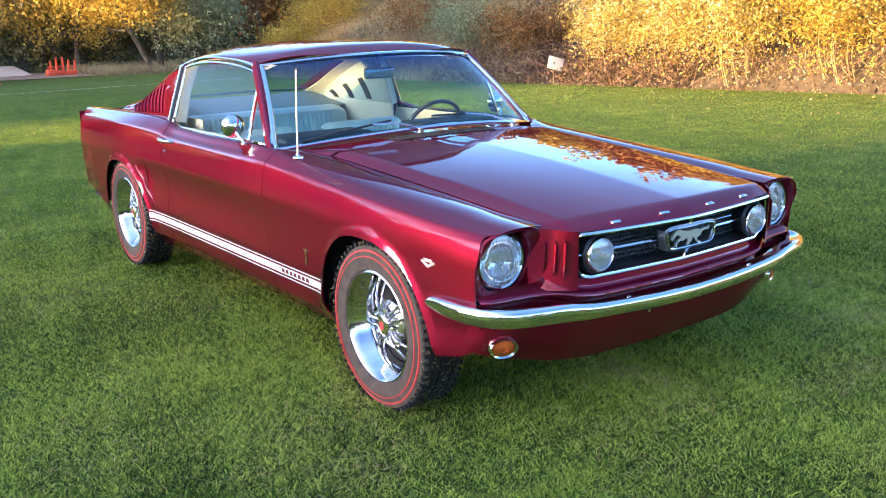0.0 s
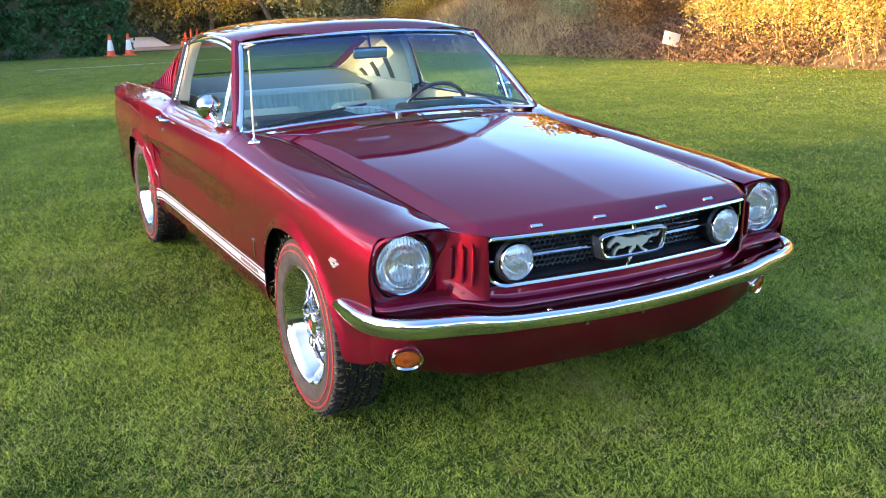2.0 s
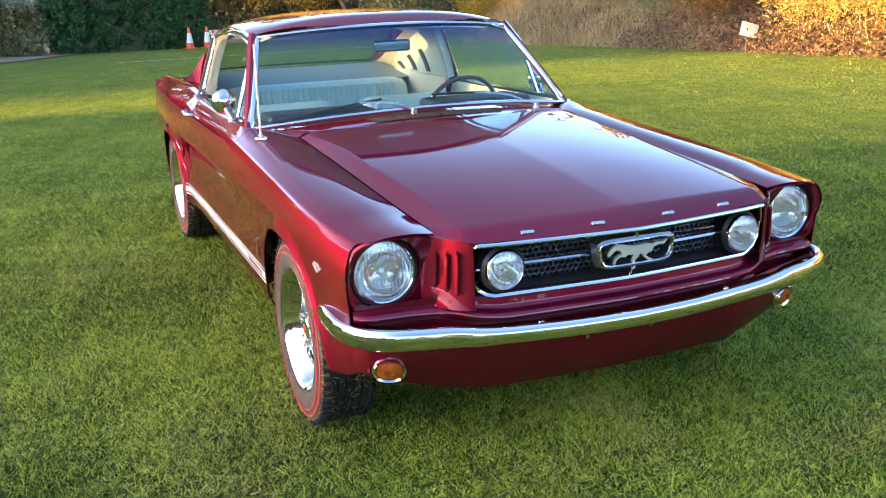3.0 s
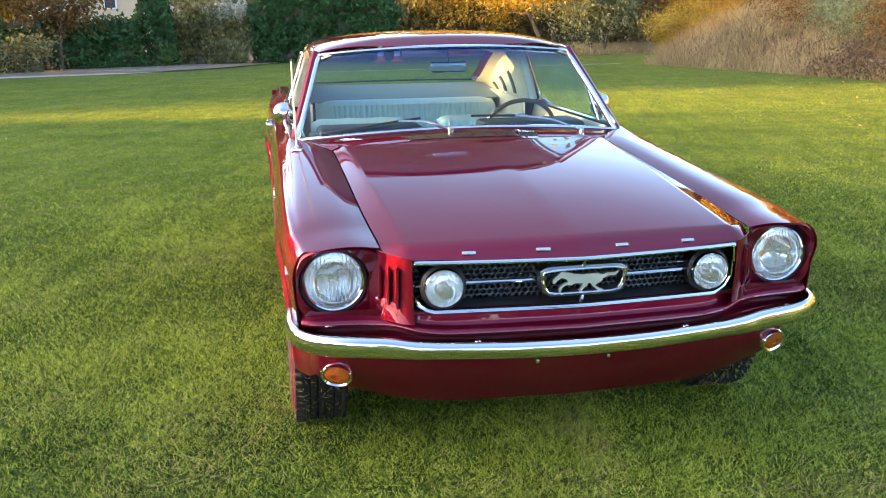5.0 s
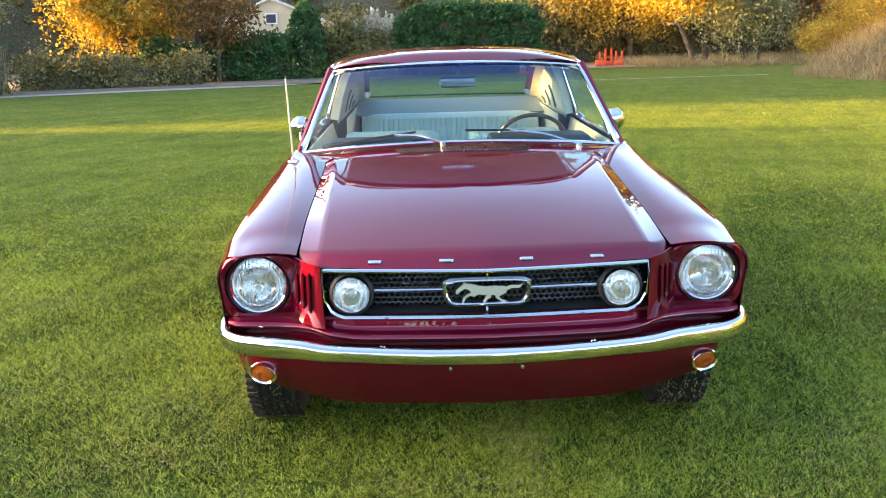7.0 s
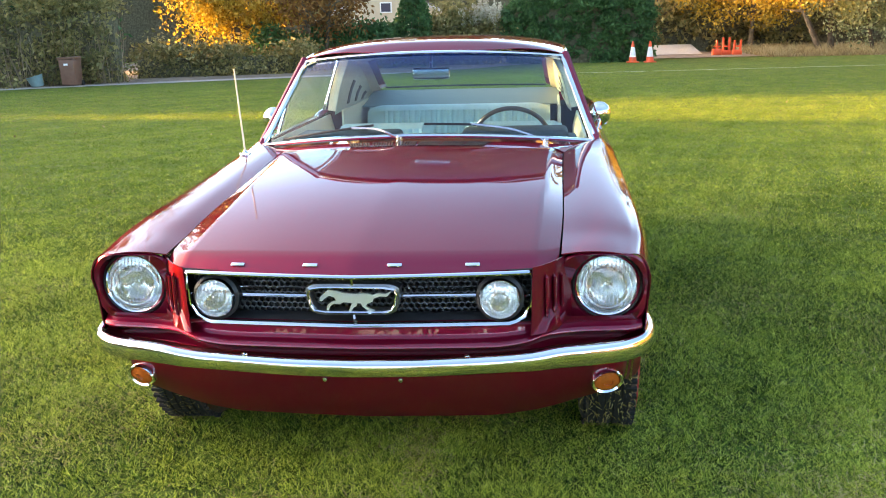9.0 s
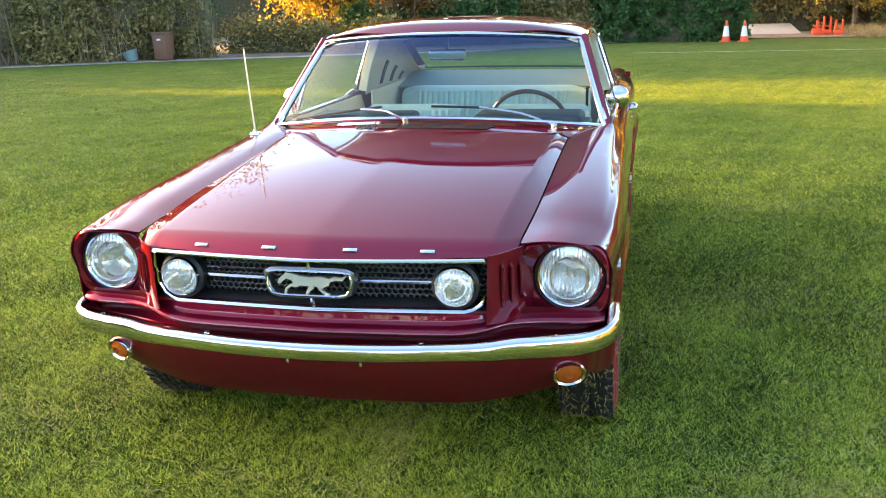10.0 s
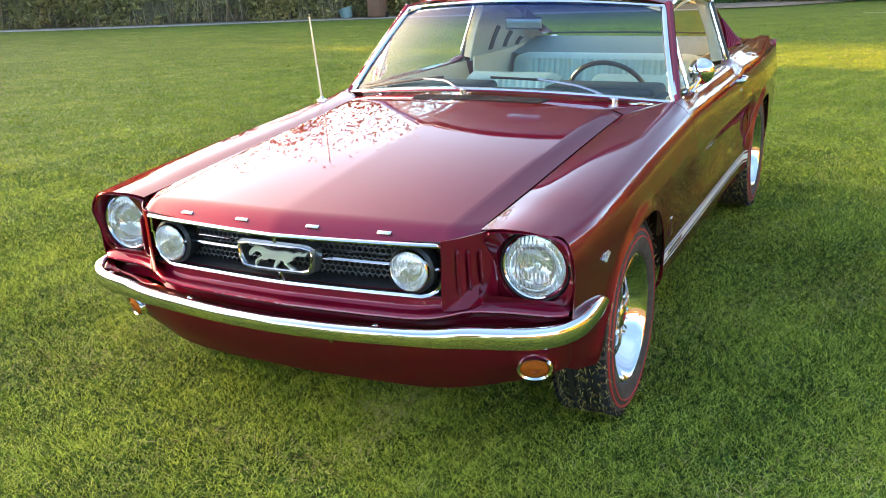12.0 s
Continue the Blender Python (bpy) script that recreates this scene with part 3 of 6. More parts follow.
def pillar_place(y, v):
    low = Vector((BELT_X(y), y, TOP_Z(y) - 0.004))
    top = Vector((EDGE_X(y) - 0.002, y, EDGE_Z(y)))
    p = low.lerp(top, v)
    p.x += 0.012 * math.sin(math.pi * v)
    return p


def window_place(y, v):
    """A place on the side glass; v from the belt to the roof's edge."""
    top = min(EDGE_Z(y) - 0.028, 0.875 + max(0.0, (y - 0.925)) * 0.90)
    top = max(0.878, top)
    z = 0.872 + (top - 0.872) * v
    x = 0.722 - (z - 0.872) * (0.118 / 0.345)
    return Vector((x, y, z))


WIN_BACK = 2.10
for s in (-1, 1):
    pil = part("rear_pillar", mirror(sheet(lin(2.115, 3.09, 34), lin(0, 1, 14), pillar_place), s), PAINT, car, solid=0.003)
    for i in range(9):
        y0 = 2.36 + i * 0.058
        top_v = 0.80 if i == 0 else 0.84
        path = [pillar_place(y0 + 0.01 * k, 0.10 + (top_v - 0.10) * k / 5) + Vector((0.006, 0, 0)) for k in range(6)]
        part("louvre", mirror(tube(path, 0.0055, 6), s), PAINT, pil)
    g = part("side_window", mirror(sheet(lin(0.935, WIN_BACK, 40), lin(0, 1, 10), window_place), s), GLASS, car)
    g.visible_shadow = False
    rim = [window_place(y, 1) for y in lin(0.93, WIN_BACK, 40)] + [window_place(WIN_BACK, v) for v in lin(0.95, 0, 10)] + [window_place(y, 0) for y in lin(WIN_BACK, 0.93, 30)[1:]]
    part("window_frame", mirror(tube([p + Vector((0.006, 0, 0)) for p in rim], 0.0075, 6, closed=True), s), CHROME, car, "bright side window frame")
    back = [window_place(WIN_BACK, v) + Vector((0.008, 0.028, 0)) for v in lin(0, 1, 10)]
    part("window_seal", mirror(tube(back, 0.016, 6), s), BLACK, car)
    back = [window_place(WIN_BACK, v) + Vector((0.010, 0.055, 0)) for v in lin(-0.02, 1.03, 10)]
    part("pillar_trim", mirror(tube(back, 0.009, 6), s), CHROME, car, "bright trim strip")
    post = [window_place(1.165, v) + Vector((0.005, 0.02 * v, 0)) for v in lin(0, 1, 8)]
    part("vent_window_post", mirror(tube(post, 0.009, 6), s), CHROME, car)
    drip = [Vector((EDGE_X(y) + 0.006, y, EDGE_Z(y) - 0.004)) for y in lin(1.30, 2.32, 40)]
    low = Vector((0.738, 0.925, 0.862))
    drip = [low.lerp(drip[0], t) for t in lin(0, 0.96, 14)] + drip
    part("drip_rail", mirror(tube(drip, 0.0062, 6), s), CHROME, car, "bright drip rail")
    a0, a1 = Vector((0.735, 0.918, 0.850)), Vector((0.607, 1.285, 1.206))
    part("windscreen_pillar", mirror(tube([a0.lerp(a1, t) for t in lin(0, 1, 14)], 0.019, 8), s), PAINT, car)

# ---------------------------------------------------------------- nose
def bezel(s):
    """The painted headlamp surround with its round opening."""
    cx, cz, n = 0.692, 0.642, 64
    verts, faces = [], []
    for i in range(n):
        a = 2 * math.pi * i / n
        c, d = math.cos(a), math.sin(a)
        ex, ez = (0.111 if c > 0 else 0.128), (0.103 if d > 0 else 0.110)
        p = 5.0 if c < 0 else 2.9 if d > 0 else 3.6
        k = (abs(c / ex) ** p + abs(d / ez) ** p) ** (-1 / p)
        ox, oz = cx + c * k, cz + d * k
        oy = -0.585 - nose_edge(ox, oz)
        ring = [(ox + c * 0.004, oy + 0.006, oz + d * 0.003), (ox - c * 0.003, oy - 0.001, oz - d * 0.002)]
        for r, y in ((0.102, -0.590 - 0.026 * smooth(0.60, 0.74, oz)), (0.0985, -0.578), (0.098, -0.545)):
            ring.append((cx + c * r, y, cz + d * r))
        verts += ring
    m = 5
    for i in range(n):
        for j in range(m - 1):
            i2 = (i + 1) % n
            faces.append((i * m + j, i2 * m + j, i2 * m + j + 1, i * m + j + 1))
    return mirror((verts, faces), s)


def lamp(parent, cx, cy, cz, r, name):
    """A round lamp facing forward: bowl, bright ring, ribbed lens."""
    body = part(name, spin([(0.0, r * 0.97), (0.015, r * 0.93), (0.035, r * 0.72), (0.05, r * 0.4), (0.055, 0.001)], "y", 40, (cx, cy, cz)), CHROME, parent, "chrome reflector bowl")
    part("lamp_ring", spin([(0.006, r * 0.98), (-0.010, r * 0.99), (-0.013, r * 1.03), (-0.008, r * 1.09), (0.012, r * 1.10), (0.012, r * 0.98)], "y", 48, (cx, cy, cz)), CHROME, body)
    prof = [(-0.018 + 0.012 * (k / 8) ** 2.2, r * 0.985 * k / 8) for k in range(8, 0, -1)] + [(-0.018, 0.001)]
    part("lens", spin(prof, "y", 48, (cx, cy, cz)), LENS, body, "ribbed clear lens")
    part("bulb_shield", spin([(-0.004, r * 0.20), (0.006, r * 0.22), (0.012, r * 0.1)], "y", 20, (cx, cy, cz)), CHROME, body)
    return body


GRILLE_Y = lambda x: -0.722 + 0.030 * (abs(x) / 0.48) ** 1.4
for s in (-1, 1):
    part("headlamp_surround", bezel(s), PAINT, car, solid=0.002)
    hl = lamp(car, s * 0.692, -0.572, 0.642, 0.084, "headlamp")
    part("gasket", spin([(-0.006, 0.0915), (-0.009, 0.095), (-0.004, 0.0995), (0.02, 0.0995)], "y", 48, (s * 0.692, -0.572, 0.642)), BLACK, hl, "black rubber gasket")

    def cheek(u, v):
        x = 0.480 + 0.112 * u
        z = 0.535 + (0.728 + 0.012 * u - 0.535) * v
        y = -0.708 + 0.118 * u**1.25
        y -= 0.010 * math.sin(math.pi * u) + 0.006 * v * (1 - u)
        return x + 0.006 * v * (1 - u), y, z

    ch = part("grille_cheek", mirror(sheet(lin(0, 1, 16), lin(0, 1, 16), cheek), s), PAINT, car, "painted cheek with three gills", solid=0.003)
    for i in range(3):
        u = 0.38 + 0.19 * i
        a, b = Vector(cheek(u, 0.22 + 0.04 * i)), Vector(cheek(u - 0.04, 0.86 - 0.03 * i))
        part("gill", mirror(tube([a, a.lerp(b, 0.1) + Vector((0.002, -0.006, 0)), a.lerp(b, 0.5) + Vector((0.002, -0.007, 0)), a.lerp(b, 0.92) + Vector((0.002, -0.006, 0)), b], [0.003, 0.0055, 0.0055, 0.0055, 0.003], 8), s), PAINT, ch)

# painted panel under the grille with its long crease
PAN_Y = curve([(0, -0.722), (0.3, -0.708), (0.46, -0.690), (0.54, -0.650), (0.62, -0.622), (0.76, -0.605), (0.815, -0.560)])
PAN_Z = curve([(0, 0.500), (0.38, 0.502), (0.46, 0.510), (0.54, 0.522), (0.82, 0.524)])


def pan_place(x, v):
    a = abs(x)
    y, z = PAN_Y(a), PAN_Z(a)
    top = 0.572 if a < 0.46 else 0.572 - 0.030 * smooth(0.46, 0.56, a)
    pts = [(y + 0.012, top), (y + 0.020, top - 0.016), (y + 0.014, z + 0.022), (y - 0.010, z + 0.006), (y - 0.012, z), (y - 0.004, z - 0.008), (y + 0.030, z - 0.014), (y + 0.045, z - 0.030), (y + 0.020, z - 0.052)]
    k = v * (len(pts) - 1)
    i = min(int(k), len(pts) - 2)
    t = k - i
    return x, pts[i][0] + (pts[i + 1][0] - pts[i][0]) * t, pts[i][1] + (pts[i + 1][1] - pts[i][1]) * t


part("nose_panel", sheet(lin(-0.79, 0.79, 81), lin(0, 1, 25), pan_place), PAINT, car, solid=0.003, crease=60)

# lower valance with the turn lamps
VAL_Y = curve([(0, -0.675), (0.45, -0.660), (0.60, -0.628), (0.69, -0.602), (0.73, -0.582), (0.755, -0.545), (0.765, -0.50)])
VAL_B = curve([(0, 0.252), (0.35, 0.258), (0.50, 0.276), (0.62, 0.300), (0.69, 0.316), (0.765, 0.335)])


def val_place(u, v):
    a = abs(u)
    top = 0.455
    z = top + (VAL_B(a) - top) * v
    return u, VAL_Y(a) + 0.014 * v + 0.035 * v**3, z


vx = sorted(set(lin(-0.765, 0.765, 61)) | {0.745, -0.745, 0.759, -0.759})
part("lower_valance", sheet(vx, lin(0, 1, 16), val_place), PAINT, car, solid=0.003)
for s in (-1, 1):
    sig = part("turn_lamp", mirror(shift(spin([(0.02, 0.048), (-0.010, 0.050), (-0.016, 0.047), (-0.012, 0.040), (0.0, 0.039)], "y", 36), m=pose(0, 0, 0, 12, 0, 20) @ Matrix.Diagonal((1.0, 1.0, 0.72, 1)), dx=0.692, dy=-0.584, dz=0.360), s), CHROME, car, "chrome lamp rim")
    part("amber_lens", mirror(shift(spin([(-0.004, 0.041), (-0.012, 0.036), (-0.016, 0.022), (-0.018, 0.0145), (-0.013, 0.0135), (-0.015, 0.001)], "y", 36), m=pose(0, 0, 0, 12, 0, 20) @ Matrix.Diagonal((1.0, 1.0, 0.72, 1)), dx=0.692, dy=-0.584, dz=0.360), s), AMBER, sig)
    line = [Vector((x, VAL_Y(x) - 0.001, 0.428 if x > 0.2 else 0.423)) for x in lin(0.10, 0.70, 20)]
    part("valance_crease", mirror(tube(line, 0.0035, 6), s), PAINT, car)
    part("plate_bolt", mirror(spin([(-0.008, 0.001), (-0.007, 0.006), (0.004, 0.007)], "y", 10, (0.11, VAL_Y(0.11) + 0.002, 0.385)), s), SATIN, car)

# chrome blade bumper
BUMP = spline([(0, -0.806, 0.468), (0.18, -0.800, 0.470), (0.36, -0.786, 0.476), (0.48, -0.772, 0.481), (0.56, -0.757, 0.489), (0.66, -0.732, 0.491), (0.74, -0.695, 0.490), (0.797, -0.635, 0.489), (0.825, -0.55, 0.488), (0.829, -0.45, 0.488), (0.822, -0.355, 0.487)], 60)
BUMP = [Vector((-p.x, p.y, p.z)) for p in BUMP[:0:-1]] + BUMP


def bumper():
    verts, faces, n, k = [], [], len(BUMP), 14
    for i, p in enumerate(BUMP):
        d = (BUMP[min(i + 1, n - 1)] - BUMP[max(i - 1, 0)]).normalized()
        outw = Vector((d.y, -d.x, 0)).normalized()
        a = abs(p.x)
        h = 0.027 + 0.006 * smooth(0.4, 0.6, a)
        end = min(i, n - 1 - i) / 9
        if end < 1:
            h *= 0.45 + 0.55 * math.sqrt(max(0, 1 - (1 - end) ** 2))
        ledge = 0.030 + 0.024 * smooth(-0.50, -0.66, p.y)
        shape = ((-ledge, 0.52), (-0.018, 0.56), (-0.009, 0.80), (-0.001, 0.86), (0.006, 0.76), (0.012, 0.46), (0.015, 0.05), (0.013, -0.4), (0.007, -0.82), (0.0, -1.0), (-0.010, -0.98), (-0.026, -0.80), (-0.028, -0.4), (-0.024, 0.34))
        for off, up in shape:
            verts.append(tuple(p + outw * (off - 0.006) + Vector((0, 0, h * up))))
    for i in range(n - 1):
        for j in range(k):
            faces.append((i * k + j, i * k + (j + 1) % k, (i + 1) * k + (j + 1) % k, (i + 1) * k + j))
    faces += [tuple(range(k))[::-1], tuple((n - 1) * k + j for j in range(k))]
    return verts, faces


bump = part("front_bumper", bumper(), CHROME, car, "chrome blade bumper with wrapped ends", crease=70)
for x in (-0.66, -0.30, 0.30, 0.66):
    q = min(BUMP, key=lambda p: abs(p.x - x) + (5 if p.y > -0.62 else 0))
    part("bumper_bolt", spin([(0.009, 0.001), (0.008, 0.006), (0.005, 0.010), (0.0, 0.011)], "z", 14, (q.x, q.y + 0.026, q.z + 0.016)), CHROME, bump)

# grille: recess, honeycomb, bars, fog lamps, emblem
top_r = [(x, FRONT_LIP(abs(x)) - 0.001, 0.7125 + 0.004 * abs(x)) for x in lin(-0.475, 0.475, 31)]
side_l = [(0.486, -0.698, 0.705), (0.487, -0.694, 0.660), (0.478, -0.690, 0.612), (0.462, -0.690, 0.585), (0.440, -0.693, 0.572)]
low = [(x, GRILLE_Y(x) - 0.004, 0.566 + 0.004 * abs(x)) for x in lin(0.42, -0.42, 27)]
side_r = [(-x, y, z) for x, y, z in side_l[::-1]]
part("grille_moulding", tube(top_r + side_l + low + side_r, 0.0065, 8, closed=True), CHROME, car, "bright grille moulding")
recess = part("grille_recess", join(sheet(lin(-0.50, 0.50, 21), [0.555, 0.735], lambda x, z: (x, GRILLE_Y(x) + 0.095, z)),
                                    sheet(lin(-0.49, 0.49, 21), [0, 1], lambda x, v: (x, GRILLE_Y(x) + 0.095 * v, 0.570)),
                                    sheet(lin(-0.49, 0.49, 21), [0, 1], lambda x, v: (x, GRILLE_Y(x) - 0.02 + 0.115 * v, 0.722))), UNDER, car)


def honeycomb():
    verts, faces, pitch = [], [], 0.0175
    rows = int(0.135 / (pitch * 0.866))
    for r in range(rows):
        for c in range(-28, 29):
            x = (c + 0.5 * (r % 2)) * pitch
            z = 0.592 + r * pitch * 0.866
            if abs(x) > 0.475 or abs(abs(x) - 0.397) < 0.05 and abs(z - 0.642) < 0.045:
                continue
            y = GRILLE_Y(x) + 0.045
            o = len(verts)
            for rad, dy in ((pitch * 0.578, 0.0), (pitch * 0.44, -0.001), (pitch * 0.40, 0.014)):
                for k in range(6):
                    a = math.pi / 6 + k * math.pi / 3
                    verts.append((x + rad * math.cos(a), y + dy, z + rad * math.sin(a)))
            for ring in range(2):
                for k in range(6):
                    q = (k + 1) % 6
                    faces.append((o + ring * 6 + k, o + ring * 6 + q, o + ring * 6 + 6 + q, o + ring * 6 + 6 + k))
    return verts, faces


MESHMETAL = plain("dark grille metal", (0.11, 0.11, 0.115), 0.35, 0.7)
part("grille_mesh", honeycomb(), MESHMETAL, car, "black honeycomb grille", soft=False)
part("grille_sill", sheet(lin(-0.47, 0.47, 25), lin(0, 1, 5), lambda x, v: (x, GRILLE_Y(x) + 0.012 + 0.03 * v, 0.574 + 0.016 * math.sin(1.5 * v))), BLACK, car, solid=0.003)
for s in (-1, 1):
    part("grille_bar", mirror(tube([(x, GRILLE_Y(x) + 0.014, 0.645) for x in lin(0.125, 0.342, 8)], 0.0065, 8, flat=0.8), s), CHROME, car)
    part("grille_wire", mirror(tube([(x, GRILLE_Y(x) + 0.020, 0.664) for x in lin(0.125, 0.342, 8)], 0.002, 6), s), CHROME, car)
    fog = lamp(car, s * 0.397, -0.716, 0.642, 0.0515, "fog_lamp")
    part("fog_housing", spin([(-0.002, 0.0575), (0.006, 0.066), (0.03, 0.066), (0.07, 0.05)], "y", 32, (s * 0.397, -0.716, 0.642)), BLACK, fog)
    part("fog_ear", tube([(s * (0.397 + 0.054), -0.706, 0.645), (s * (0.397 + 0.078), -0.690, 0.645)], 0.004, 6), CHROME, fog)


def corral(grow, n=48):
    """A rounded outline, a little wider at the top."""
    out = []
    for i in range(n):
        a = 2 * math.pi * i / n
        c, d = math.cos(a), math.sin(a)
        ex, ez = 0.128 + grow, 0.045 + grow
        k = (abs(c / ex) ** 7 + abs(d / ez) ** 7) ** (-1 / 7)
        out.append((c * k * (1 + 0.06 * d * k / ez), d * k))
    return out


outer, inner = corral(0.0), corral(-0.013)
vv, ff, n = [], [], 48
for (ax, az), (bx, bz) in zip(outer, inner):
    vv += [(ax, -0.722, 0.648 + az), (ax * 0.985, -0.752, 0.648 + az * 0.97), (bx * 1.05, -0.755, 0.648 + bz * 1.12), (bx, -0.748, 0.648 + bz), (bx, -0.715, 0.648 + bz)]
for i in range(n):
    for j in range(4):
        i2 = (i + 1) % n
        ff.append((i * 5 + j, i2 * 5 + j, i2 * 5 + j + 1, i * 5 + j + 1))
emblem = part("emblem_frame", (vv, ff), EMBLEM, car, "rounded bright metal emblem frame")
horse = [(-0.092, -0.004), (-0.090, 0.006), (-0.080, 0.016), (-0.070, 0.024), (-0.066, 0.030), (-0.060, 0.026), (-0.044, 0.024), (-0.026, 0.018), (0.0, 0.015), (0.026, 0.017), (0.044, 0.016), (0.056, 0.012), (0.070, 0.018), (0.090, 0.016), (0.108, 0.024),
         (0.094, 0.008), (0.074, 0.009), (0.058, 0.003), (0.054, -0.006), (0.040, -0.012), (0.034, -0.018), (0.044, -0.026), (0.060, -0.032), (0.058, -0.037), (0.040, -0.031), (0.026, -0.020), (0.022, -0.011), (0.012, -0.010), (0.010, -0.018), (0.000, -0.024), (-0.008, -0.038), (-0.014, -0.036), (-0.008, -0.022),
         (-0.002, -0.010), (-0.026, -0.008), (-0.036, -0.014), (-0.052, -0.012), (-0.064, -0.020), (-0.068, -0.032), (-0.074, -0.031), (-0.071, -0.017), (-0.056, -0.006), (-0.046, -0.004), (-0.052, 0.006), (-0.066, 0.010), (-0.078, 0.002), (-0.086, -0.006)]
part("emblem_figure", shift(plate(horse, 0.010), 0, -0.752, 0.648), GOLD, emblem, "pale gilt running figure")
part("emblem_ring", tube([(x, -0.757, 0.648 + z) for x, z in corral(-0.010)], 0.0034, 6, closed=True), CHROME, emblem, "thin chrome ring")
for p0, p1 in (((0, -0.742, 0.606), (0, -0.728, 0.572)), ((0, -0.752, 0.690), (0, -0.756, 0.714))):
    part("emblem_stay", tube([p0, p1], 0.006, 6), CHROME, emblem)

# four small bright badges on the lip of the hood
for x, w in ((-0.325, 0.040), (-0.116, 0.042), (0.116, 0.040), (0.325, 0.040)):
    y = FRONT_LIP(abs(x)) + 0.019
    z = hood_z(x, y) - 0.040 * (1 - 0.019 / 0.075) ** 2.2
    part("hood_badge", shift(block(-w / 2, w / 2, -0.006, 0.006, 0, 0.005, 0.002), m=pose(x, y, z + 0.0, 27, 0, 4 * (1 if x < 0 else -1) * -1)), CHROME, car)

# ---------------------------------------------------------------- wheels
RND = random.Random(5)
DRYBITS = leaf_material("dry blades", [(0.14, 0.12, 0.03), (0.34, 0.27, 0.09), (0.55, 0.46, 0.20)], 0.2, 0.8, 1.0)


def tyre_profile(w, r):
    half = w / 2
    pts = [(-half * 0.72, 0.203), (-half * 0.92, 0.214), (-half, 0.240), (-half * 0.97, 0.268), (-half * 0.86, r - 0.012), (-half * 0.70, r - 0.002)]
    k = 5
    for i in range(1, k):
        x = -half * 0.70 + 1.4 * half * i / k
        pts += [(x - 0.004, r), (x - 0.003, r - 0.008), (x + 0.003, r - 0.008), (x + 0.004, r)]
    pts += [(half * 0.70, r - 0.002), (half * 0.86, r - 0.012), (half * 0.97, 0.268), (half, 0.240), (half * 0.92, 0.214), (half * 0.72, 0.203)]
    return pts


